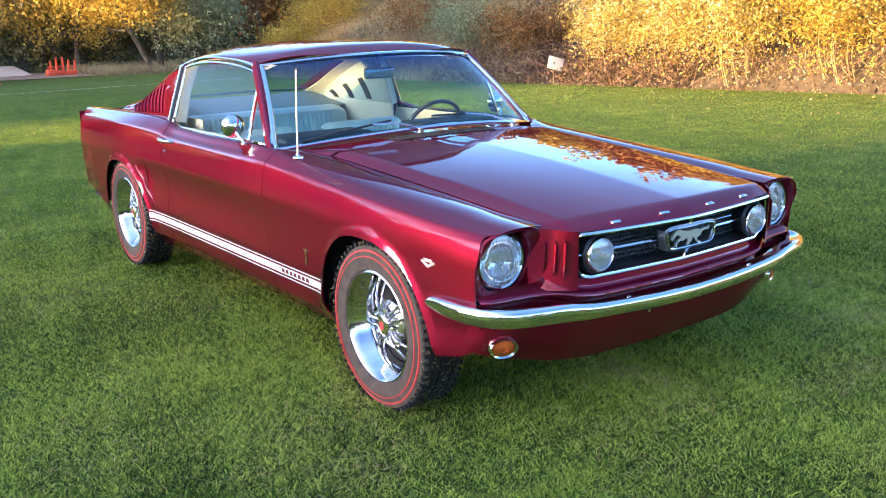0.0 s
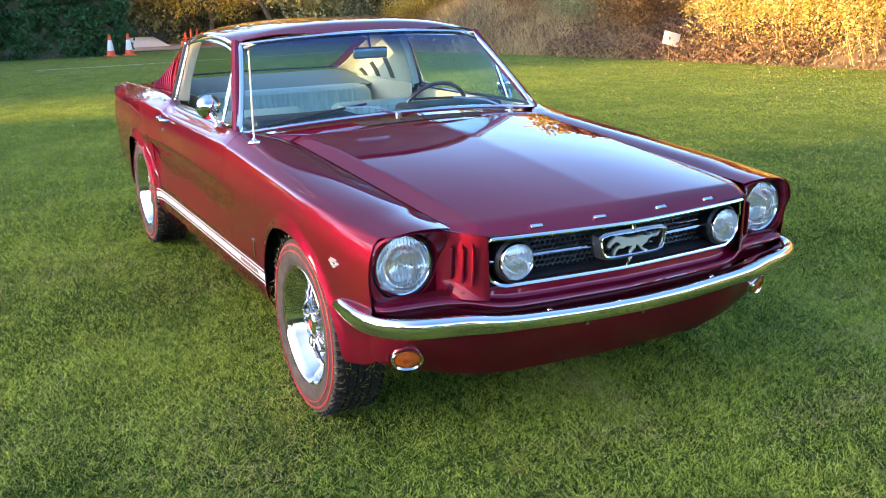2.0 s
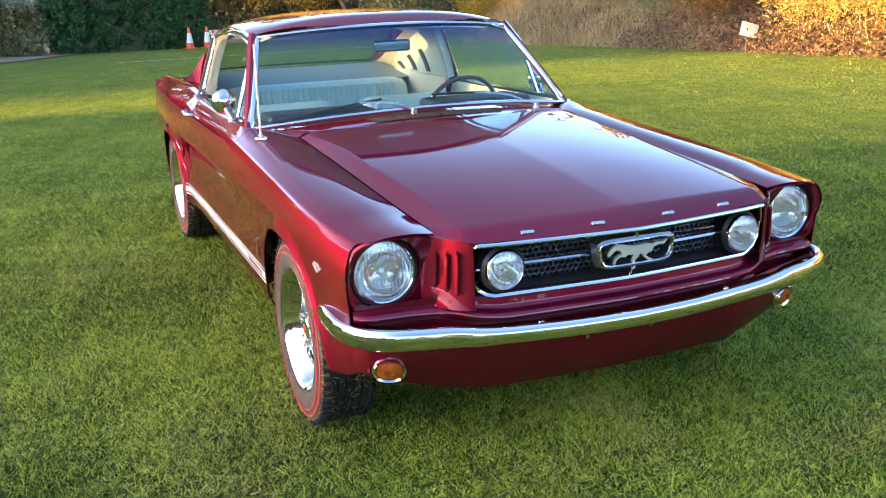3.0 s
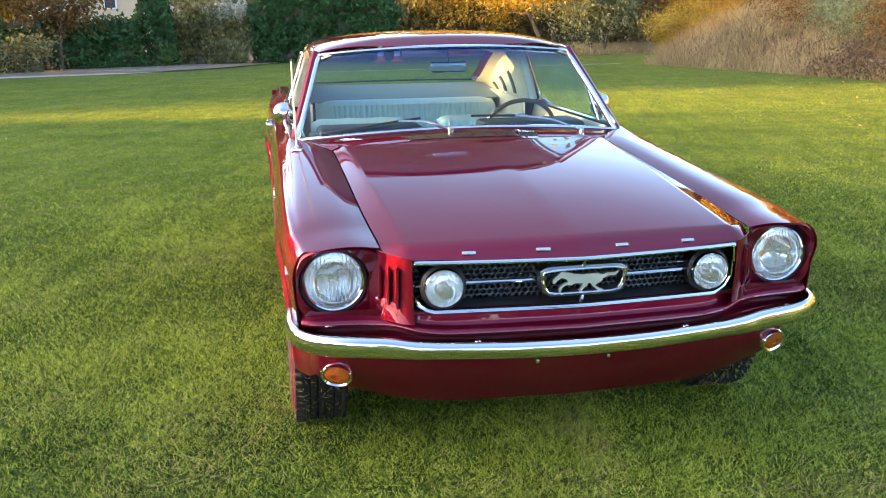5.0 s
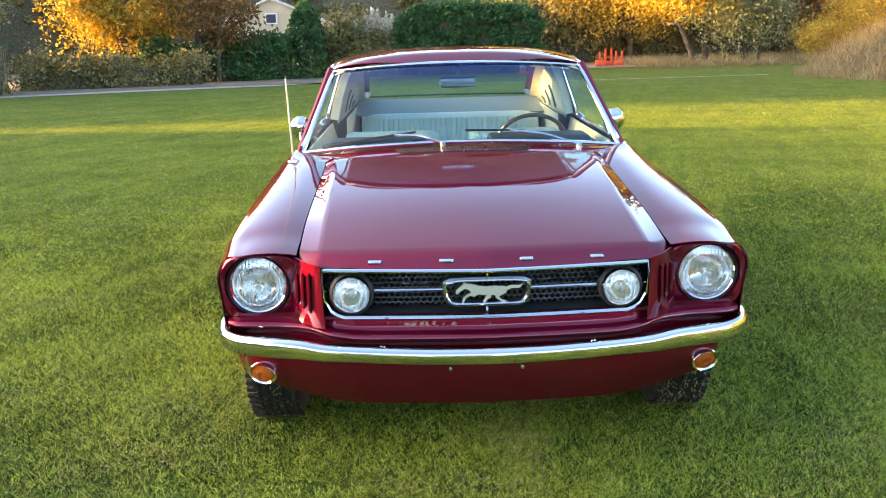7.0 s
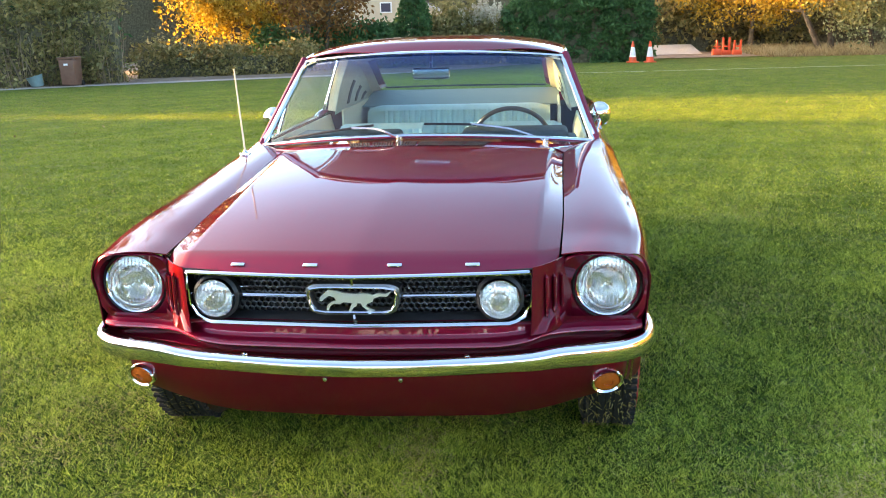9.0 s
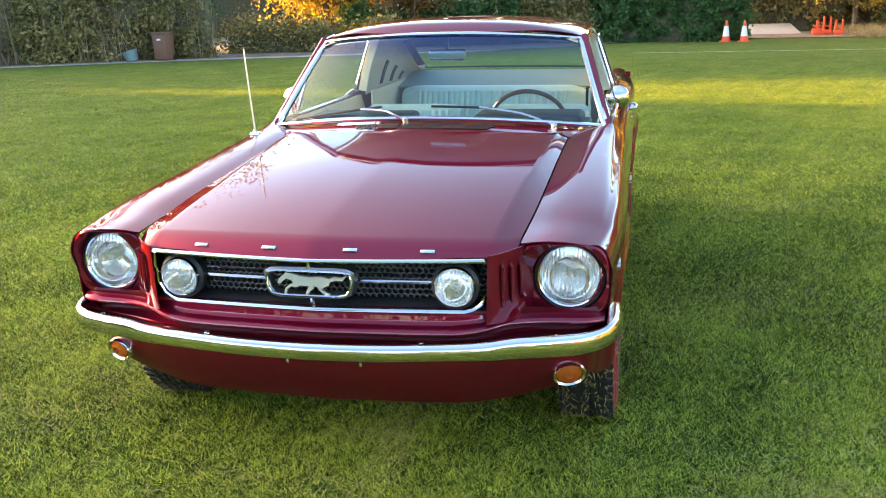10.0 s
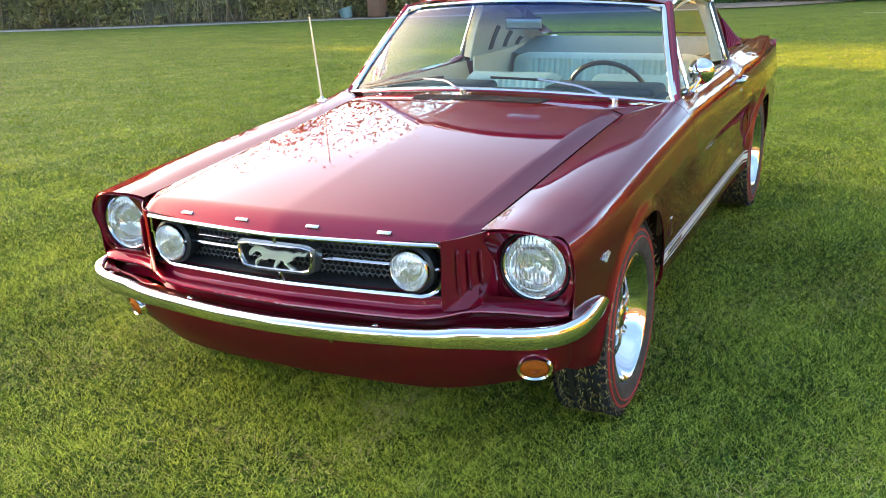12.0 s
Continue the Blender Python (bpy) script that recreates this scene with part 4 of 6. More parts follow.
def wheel(s, y, cx):
    """A redline tyre on a chromed five-spoke rim; built facing +x, then turned to its side."""
    m = Matrix.Translation((s * cx, y, HUB_Z if y < 1 else HUB_Z + 0.016)) @ (Matrix.Identity(4) if s > 0 else pose(0, 0, 0, 0, 0, 180))
    put = lambda g: shift(g, m=m)
    hub = part("wheel", put(spin([(-0.05, 0.001), (-0.05, 0.09), (0.02, 0.09), (0.030, 0.075), (0.038, 0.04), (0.038, 0.001)], "x", 30)), SATIN, car, "five-spoke chromed wheel with redline tyre")
    R = 0.312
    prof = tyre_profile(0.188, R)
    part("tyre", put(join(spin(prof[:6], "x", 72), spin(prof[-6:], "x", 72))), RUBBER, hub, "dusty brown-black tyre wall")
    part("tread_band", put(spin(prof[5:-5], "x", 72)), TREAD, hub, "black tread with dried grass on it")
    lug = []
    for i in range(64):
        a = 2 * math.pi * i / 64
        for side in (-1, 1):
            g = block(side * 0.064 - 0.012, side * 0.064 + 0.020 * side + 0.0, -0.006, 0.006, R - 0.012, R + 0.003)
            lug.append(shift(g, m=pose(0, 0, 0, math.degrees(a), 0, 0)))
    part("tread", put(join(*lug)), TREAD, hub, soft=False)["kind"] = "stuff"
    bits = []
    for i in range(1500):
        a, x = RND.uniform(0, 6.283), RND.uniform(-0.095, 0.095)
        r = R + 0.003 if abs(x) < 0.065 else R - 0.012 * RND.random()
        ln, tw = RND.uniform(0.006, 0.026), RND.uniform(-1.4, 1.4)
        p = Vector((x, -math.sin(a) * r, math.cos(a) * r))
        along = Vector((math.sin(tw), -math.cos(a) * math.cos(tw), -math.sin(a) * math.cos(tw)))
        across = along.cross(p).normalized() * 0.0017
        up = p.normalized() * RND.uniform(0.0, 0.014)
        bits.append(([p - across, p + across, p + along * ln + up], [(0, 1, 2)]))
    part("grass_fringe", put(join(*bits)), DRYBITS, hub, "dry grass stuck to the tread", soft=False)["kind"] = "stuff"
    for rr, xx, wide in ((0.283, 0.0865, 0.0032), (0.262, 0.0920, 0.0020)):
        part("red_stripe", put(spin([(xx - 0.002, rr + wide + 0.001), (xx + 0.0022, rr + wide), (xx + 0.0030, rr - wide), (xx - 0.002, rr - wide - 0.001)], "x", 72)), REDLINE, hub, "thin red sidewall line")
    part("rim", put(spin([(0.070, 0.212), (0.080, 0.210), (0.084, 0.203), (0.078, 0.196), (0.055, 0.186), (0.024, 0.167), (0.004, 0.156), (-0.06, 0.154)], "x", 72)), CHROME, hub, "polished trim ring")
    # near-black disc behind the spokes, its colour standing in for shade in the gaps
    part("spoke_backing", put(spin([(-0.02, 0.001), (-0.02, 0.150), (-0.08, 0.153)], "x", 36)), UNDER, hub)
    for i in range(5):
        a = 72 * i + 18
        turn = pose(0, 0, 0, a, 0, 0)
        for side in (-1, 1):
            pts = [Vector((0.036, side * 0.010, 0.035)), Vector((0.046, side * 0.014, 0.07)), Vector((0.042, side * 0.018, 0.10)), Vector((0.026, side * 0.025, 0.140)), Vector((0.010, side * 0.029, 0.160))]
            part("spoke", put(shift(tube(spline(pts, 10), [0.0095, 0.009, 0.0085, 0.008, 0.008, 0.008, 0.008, 0.0085, 0.009, 0.010], 8, flat=0.8), m=turn)), ARGENT, hub)
        part("lug_nut", put(shift(spin([(0.020, 0.011), (0.050, 0.010), (0.056, 0.006), (0.057, 0.001)], "x", 6, (0, 0, 0.060)), m=pose(0, 0, 0, a + 36, 0, 0))), CHROME, hub)
    part("centre_cap", put(spin([(0.030, 0.040), (0.052, 0.038), (0.058, 0.030), (0.059, 0.016)], "x", 30)), CHROME, hub)
    part("cap_disc", put(spin([(0.058, 0.018), (0.061, 0.012), (0.062, 0.001)], "x", 24)), REDLINE, hub, "red centre disc")
    return hub


for y in (FRONT_AXLE, REAR_AXLE):
    for s in (-1, 1):
        wheel(s, y, 0.725)

# ---------------------------------------------------------------- outside fittings
def side_x(y, z):
    best = min((side_place(y, v) for v in lin(0, 0.8, 81)), key=lambda p: abs(p[2] - z))
    return best[0]


STRIPES = ((0.402, 0.397), (0.387, 0.358), (0.348, 0.343))
for s in (-1, 1):
    for a, b in STRIPES:
        part("rocker_stripe", mirror(sheet(lin(0.398, 2.33, 60), [b, (a + b) / 2, a], lambda y, z: (side_x(y, z) + 0.0022, y, z)), s), WHITE, car, "white sill stripe", solid=0.001)
    for i in range(7):
        y0 = 0.50 + i * 0.036
        part("stripe_mark", mirror(sheet([y0, y0 + 0.012, y0 + 0.024], [0.364, 0.381], lambda y, z: (side_x(y, z) + 0.004, y, z)), s), PAINT, car, solid=0.001)
    # fender badges
    vx = side_x(-0.36, 0.62)
    part("fender_badge", mirror(shift(join(plate([(-0.038, 0.003), (-0.030, 0.008), (0.0, -0.006), (0.030, 0.008), (0.038, 0.003), (0.0, -0.015)], 0.005, "x"), *[plate([(q, 0.004), (q + 0.011, 0.004), (q + 0.011, 0.015), (q, 0.015)], 0.005, "x") for q in (-0.021, -0.0055, 0.010)]), vx - 0.001, -0.365, 0.618), s), BADGE, car, "bright fender badge")
    tx = side_x(0.49, 0.48)
    part("side_emblem", mirror(shift(join(plate([(-0.018, 0.020), (0.018, 0.020), (0.018, 0.028), (-0.018, 0.028)], 0.006, "x"), plate([(-0.006, -0.040), (0.006, -0.040), (0.006, 0.020), (-0.006, 0.020)], 0.006, "x")), tx - 0.001, 0.488, 0.482), s), SATIN, car)
    # door handle
    hx = side_x(1.99, 0.80)
    dh = part("door_handle", mirror(tube(spline([(hx - 0.004, 1.90, 0.812), (hx + 0.026, 1.925, 0.816), (hx + 0.032, 1.98, 0.818), (hx + 0.028, 2.03, 0.818), (hx + 0.006, 2.052, 0.816)], 16), [0.006, 0.008] + [0.0095] * 12 + [0.011, 0.012], 8), s), CHROME, car)
    part("push_button", mirror(spin([(0, 0.014), (0.012, 0.013), (0.014, 0.001)], "x", 16, (hx + 0.004, 2.035, 0.806)), s), CHROME, dh)
    part("door_lock", mirror(spin([(0, 0.010), (0.005, 0.009), (0.006, 0.001)], "x", 14, (side_x(2.02, 0.755) - 0.001, 2.015, 0.756)), s), CHROME, car)
    # round door mirror on a curved stalk
    mr = part("door_mirror", mirror(tube(spline([(0.748, 1.16, 0.866), (0.753, 1.17, 0.880), (0.760, 1.19, 0.900), (0.763, 1.21, 0.918)], 12), [0.010, 0.008, 0.007, 0.007, 0.007, 0.007, 0.007, 0.007, 0.008, 0.009, 0.010, 0.010], 8), s), CHROME, car, "round chrome door mirror")
    tilt = Matrix.Translation((0.764, 1.228, 0.938)) @ pose(0, 0, 0, 0, 0, 8)
    part("mirror_shell", mirror(shift(spin([(-0.034, 0.001), (-0.032, 0.018), (-0.024, 0.037), (-0.008, 0.050), (0.010, 0.054), (0.014, 0.050), (0.012, 0.001)], "y", 36), m=tilt), s), CHROME, mr)
    part("mirror_foot", mirror(spin([(0.0, 0.020), (0.008, 0.018), (0.012, 0.010)], "z", 18, (0.747, 1.155, 0.862)), s), CHROME, mr)
    # side marker of the scoop
    sc = [Vector((side_x(2.25 + (z - 0.43) * 0.95, z) + 0.002, 2.25 + (z - 0.43) * 0.95, z)) for z in lin(0.43, 0.64, 10)]
    part("scoop_edge", mirror(tube(sc, [0.001] + [0.0045] * 8 + [0.001], 8), s), PAINT, car, "raised edge of the side scoop")
    part("rear_bumper_end", mirror(block(0.76, 0.79, 3.44, 3.66, 0.55, 0.61, 0.012), s), CHROME, car)

ant = part("aerial", tube([(-0.733, 0.676, 0.852), (-0.737, 0.656, 1.02), (-0.740, 0.633, 1.205)], [0.0042, 0.0036, 0.0032], 8), plain("aerial metal", (0.82, 0.80, 0.72), 0.4, 0.35), car, "thin chrome aerial")
part("aerial_base", spin([(0.0, 0.026), (0.005, 0.025), (0.008, 0.014), (0.012, 0.008), (0.020, 0.005)], "z", 20, (-0.733, 0.676, 0.848)), CHROME, ant)
part("aerial_tip", spin([(-0.005, 0.001), (-0.004, 0.0045), (0.004, 0.0045), (0.005, 0.001)], "z", 12, (-0.740, 0.633, 1.207)), CHROME, ant)


def on_screen(u, v, lift=0.014):
    p = screen_place(u, v)
    return p + Vector((0, -lift, lift * 0.7))


for (px, py, pz), tip_u, tip_v, mid_u, mid_v in (((-0.085, 0.722, 0.900), -0.86, 0.035, -0.42, 0.105), ((0.522, 0.800, 0.868), 0.02, 0.125, 0.30, 0.12)):
    piv = Vector((px, py, pz))
    arm = spline([piv, piv + Vector((-0.05, 0.01, 0.022)), on_screen((mid_u + px / 0.72) / 2, 0.075, 0.016), on_screen(mid_u, mid_v, 0.013)], 14)
    wp = part("wiper", tube(arm, [0.009, 0.007] + [0.0045] * 12, 6), SATIN, car, "bright wiper arm")
    part("wiper_pivot", spin([(-0.03, 0.014), (0.008, 0.013), (0.014, 0.007), (0.015, 0.001)], "z", 14, (px, py, pz)), SATIN, wp)
    part("wiper_blade", tube([on_screen(mid_u + (tip_u - mid_u) * t, mid_v + (tip_v - mid_v) * t, 0.010) for t in lin(-0.30, 1, 14)], 0.0055, 6), BLACK, wp)

# ---------------------------------------------------------------- inside
part("dash", join(block(-0.66, 0.66, 0.92, 1.20, 0.80, 0.858, 0.02, 3), block(0.14, 0.62, 1.02, 1.26, 0.83, 0.888, 0.025, 3), block(-0.62, -0.14, 1.02, 1.24, 0.83, 0.884, 0.025, 3), block(-0.68, 0.68, 0.78, 0.99, 0.72, 0.842), block(-0.66, 0.66, 1.14, 1.2, 0.5, 0.82)), DASH, car, "dark padded dashboard")
sw = part("steering_wheel", shift(tube([(0.175 * math.cos(a), 0.175 * math.sin(a), 0) for a in [2 * math.pi * i / 48 for i in range(48)]], 0.0105, 8, closed=True), m=Matrix.Translation((0.362, 1.27, 0.818)) @ pose(0, 0, 0, 118, 0, 0)), WOODRIM, car, "thin-rimmed steering wheel")
part("wheel_hub", shift(join(spin([(0.02, 0.001), (0.02, 0.05), (-0.03, 0.05)], "z", 20), *[tube([(0, 0, 0), (0.172 * math.cos(a), 0.172 * math.sin(a), 0)], 0.009, 6, flat=0.4) for a in (0.0, math.pi, 1.5 * math.pi)]), m=Matrix.Translation((0.362, 1.27, 0.818)) @ pose(0, 0, 0, 118, 0, 0)), SATIN, sw)


def pleated_back(x0, x1, y, z0, z1, lean, pleats, depth=0.10):
    """A seat back with upright pleats on its front."""
    nx = pleats * 6

    def f(u, v):
        x = x0 + (x1 - x0) * u
        edge = min(1.0, min(u, 1 - u) / 0.10)
        ridge = 0.008 * abs(math.sin(math.pi * pleats * u)) * smooth(0.08, 0.2, v) * (1 - smooth(0.80, 0.9, v)) * (1 if 0.1 < u < 0.9 else 0)
        a = v * math.pi
        top = z1 - 0.03 * (1 - edge) ** 2
        zz = z0 + (top - z0) * min(1.0, v / 0.85)
        yy = y + lean * (zz - z0) - ridge
        if v > 0.85:
            t = (v - 0.85) / 0.15 * math.pi / 2
            yy += depth * math.sin(t) * 0.9
            zz += 0.018 * math.sin(2 * t)
        return x, yy + 0.03 * (1 - edge) ** 2, zz

    front = sheet(lin(0, 1, nx + 1), lin(0, 1, 24), f)
    back = sheet([0, 1], [0, 1], lambda u, v: (x0 + (x1 - x0) * u, y + depth + lean * (z1 - z0) * v, z0 + (z1 - z0) * v))
    return join(front, back)


for x in (-0.345, 0.345):
    seat = part("front_seat", pleated_back(x - 0.26, x + 0.26, 1.78, 0.45, 0.815, 0.28, 14), SEAT, car, "cream vinyl bucket seat with pleats")
    part("seat_cushion", block(x - 0.26, x + 0.26, 1.32, 1.85, 0.36, 0.50, 0.05, 3), SEAT, seat)
rs = part("rear_seat", pleated_back(-0.545, 0.545, 2.36, 0.45, 0.862, 0.22, 34), SEAT, car, "pale pleated fold-down rear seat")
part("seat_cushion", block(-0.55, 0.55, 1.95, 2.40, 0.34, 0.48, 0.05, 3), SEAT, rs)
for s in (-1, 1):
    part("sail_liner", mirror(sheet(lin(0, 1, 7), lin(2.34, 3.03, 18), lambda q, y: roof_place(EDGE_X(y) * (0.85 + 0.125 * math.sin(math.pi / 2 * q)), y, 0.020)), s), CREAM, car, "cream lining beside the rear window", solid=0.004)
part("rear_shelf", sheet(lin(-0.60, 0.60, 9), lin(2.55, 3.025, 8), lambda x, y: (x, y, 0.868 + 0.13 * (y - 2.55))), SHELF, car, solid=0.004)
part("headliner", sheet(lin(-0.585, 0.585, 17), lin(1.22, 2.40, 14), lambda x, y: roof_place(x, y, 0.022)), CREAM, car, solid=0.004)
for s in (-1, 1):
    part("door_card", mirror(sheet(lin(0.95, 2.10, 10), lin(0.3, 0.868, 8), lambda y, z: (0.675 + 0.02 * (z > 0.8), y, z)), s), CREAM, car, solid=0.01)
    inner = lambda y, v: pillar_place(y, v) + Vector((-0.050, 0, -0.004))
    side = part("rear_side_panel", mirror(sheet(lin(2.09, 3.02, 20), lin(-0.05, 0.97, 10), inner), s), PANEL, car, "cream inner pillar panel with dark vent slots", solid=0.004)
    part("pillar_liner", mirror(sheet([0, 1], lin(0, 1, 8), lambda u, v: inner(2.095, v).lerp(pillar_place(2.115, v), u)), s), CREAM, side, solid=0.004)
    part("rear_side_card", mirror(sheet(lin(2.0, 3.0, 8), lin(0.3, 0.90, 6), lambda y, z: (0.60, y, z)), s), CREAM, car, solid=0.01)
    for y0, h0, h1 in ((2.29, 0.06, 0.62), (2.49, 0.06, 0.62), (2.68, 0.08, 0.62)):
        part("vent_slot", mirror(sheet(lin(0, 1, 3), lin(0, 1, 6), lambda u, v: inner(y0 + 0.05 * v + 0.055 * u, h0 + (h1 - h0) * v) + Vector((-0.006, 0, 0))), s), BLACK, side, solid=0.003)
rv = part("rear_view_mirror", shift(block(-0.085, 0.085, -0.012, 0.012, -0.026, 0.026, 0.010, 3), 0.0, 1.189, 1.136), SATIN, car, "bright interior mirror")
part("mirror_stem", tube([(0, 1.19, 1.155), (0, 1.21, 1.225)], 0.007, 6), CHROME, rv)

# ---------------------------------------------------------------- surroundings
rng = np.random.default_rng(7)


def leaves(centres, size, flat=0.0):
    """Diamond leaves round given centres, turned at random."""
    n = len(centres)
    d = rng.normal(size=(n, 3))
    d /= np.linalg.norm(d, axis=1)[:, None]
    e = rng.normal(size=(n, 3))
    e -= d * (e * d).sum(1)[:, None]
    e /= np.linalg.norm(e, axis=1)[:, None]
    s = size * rng.uniform(0.6, 1.4, n)[:, None]
    q = np.stack([centres - d * s, centres + e * s * 0.5, centres + d * s, centres - e * s * 0.5], 1)
    return q.reshape(-1, 3)


def blob(n, centre, radii, hollow=0.55):
    """Points in the outer part of an uneven egg."""
    v = rng.normal(size=(n, 3))
    v /= np.linalg.norm(v, axis=1)[:, None]
    r = rng.uniform(hollow, 1.0, n) ** 0.7
    lump = 1 + 0.16 * np.sin(4 * v[:, 0] + 3 * v[:, 2] + centre[0]) + 0.12 * np.sin(7 * v[:, 1] - 5 * v[:, 2] + centre[1])
    return np.array(centre) + v * np.array(radii) * (r * lump)[:, None]


LEAF_GREEN = leaf_material("hedge leaves", [(0.026, 0.066, 0.022), (0.05, 0.12, 0.04), (0.09, 0.18, 0.055)], 0.2)
LEAF_OLIVE = leaf_material("olive leaves", [(0.09, 0.095, 0.035), (0.22, 0.195, 0.075), (0.40, 0.32, 0.13)], 0.3)
LEAF_GOLD = leaf_material("golden leaves", [(0.16, 0.11, 0.02), (0.40, 0.27, 0.035), (0.58, 0.46, 0.10)], 0.4)
LEAF_RUST = leaf_material("rusty leaves", [(0.10, 0.05, 0.02), (0.22, 0.11, 0.03), (0.34, 0.19, 0.06)], 0.3)
LEAF_BRAMBLE = leaf_material("bramble leaves", [(0.055, 0.036, 0.028), (0.12, 0.075, 0.055), (0.19, 0.13, 0.085)], 0.2)
LEAF_PALE = leaf_material("pale yellow leaves", [(0.20, 0.14, 0.03), (0.42, 0.32, 0.06), (0.74, 0.66, 0.40)], 0.4)
LEAF_SAGE = leaf_material("grey-green leaves", [(0.10, 0.12, 0.06), (0.22, 0.24, 0.12), (0.36, 0.38, 0.22)], 0.3)
STRAW = leaf_material("dry grass", [(0.17, 0.13, 0.06), (0.33, 0.26, 0.13), (0.50, 0.41, 0.23)], 0.3)
BARK = plain("bark", (0.10, 0.075, 0.05), 0.9, 0, 0, 0.4, 6, 0.6)
LITTER = leaf_material("leaf litter", [(0.07, 0.04, 0.02), (0.19, 0.12, 0.055), (0.52, 0.40, 0.25)], 0.15, 0.8, 1.1)
CANE = plain("bramble canes", (0.17, 0.085, 0.06), 0.8, 0, 0, 0.35, 12, 0.3)
PALEBARK = plain("pale stems", (0.27, 0.21, 0.11), 0.85, 0, 0, 0.3, 8, 0.4)


def stuff(name, verts, per, mat, label, category, kind="stuff"):
    ob = new(name, fast_mesh(name, verts, per))
    ob.data.materials.append(mat)
    return tagged(ob, label, category, kind=kind)


def tree(x, y, h, spread, mat, label, stems=1, lean=0.0, bark=None, n=5000, leaf=0.11, low=0.3, category="tree", name="tree", girth=1.0):
    z0 = gz(x, y)
    top = thing(name, label, category, (x, y, z0))
    geos = []
    tips = []
    for k in range(stems):
        a0 = rng.uniform(0, 6.28)
        off = 0.0 if stems == 1 else 0.25
        b = Vector((off * math.cos(a0), off * math.sin(a0), -0.1))
        t = Vector((lean + spread * 0.35 * math.cos(a0) * (stems > 1), spread * 0.35 * math.sin(a0) * (stems > 1), h * 0.62))
        trunk = spline([b, b.lerp(t, 0.35) + Vector((0.1 * math.sin(a0), 0.12, 0)), b.lerp(t, 0.7), t], 9)
        r0 = 0.035 * girth * h / (1 if stems == 1 else 1.8)
        geos.append(tube(trunk, [r0 * (1 - 0.75 * i / 8) for i in range(9)], 7))
        for j in range(7 if stems == 1 else 4):
            s = trunk[3 + j % 6]
            a = rng.uniform(0, 6.28)
            L = spread * rng.uniform(0.5, 0.95)
            e = s + Vector((L * math.cos(a), L * math.sin(a), h * rng.uniform(0.12, 0.34)))
            mid = s.lerp(e, 0.5) + Vector((0, 0, -0.1 * L))
            geos.append(tube(spline([s, mid, e], 6), [r0 * 0.4 * (1 - 0.8 * i / 5) for i in range(6)], 5))
            tips += [mid, e]
    part("trunk", join(*geos), bark or BARK, top)
    cen = [blob(n // 3, (lean, 0, h * (low + 1) / 2), (spread, spread, h * (1 - low) / 2), 0.3)]
    per = max(20, 2 * n // 3 // len(tips))
    for tip in tips:
        cen.append(blob(per, tuple(tip), (spread * 0.36, spread * 0.36, h * 0.13), 0.1))
    me = fast_mesh("crown", leaves(np.concatenate(cen), leaf), 4)
    me.materials.append(mat)
    cr = new("crown", me)
    cr.parent = top
    return top


TWIG = leaf_material("bare twigs", [(0.10, 0.07, 0.045), (0.22, 0.16, 0.10), (0.40, 0.31, 0.20)], 0.1)


def blades(roots, h, w, lean=0.5, height=None):
    """Three-cornered upright blades."""
    n = len(roots)
    a = rng.uniform(0, 2 * np.pi, n)
    side = np.stack([np.cos(a), np.sin(a), np.zeros(n)], 1)
    hh = h * rng.uniform(0.5, 1.3, n) * (1 if height is None else height)
    tip = roots + np.stack([rng.normal(0, lean, n) * hh, rng.normal(0, lean, n) * hh, hh], 1)
    ww = (w * rng.uniform(0.7, 1.3, n))[:, None]
    return np.stack([roots - side * ww / 2, roots + side * ww / 2, tip], 1).reshape(-1, 3)


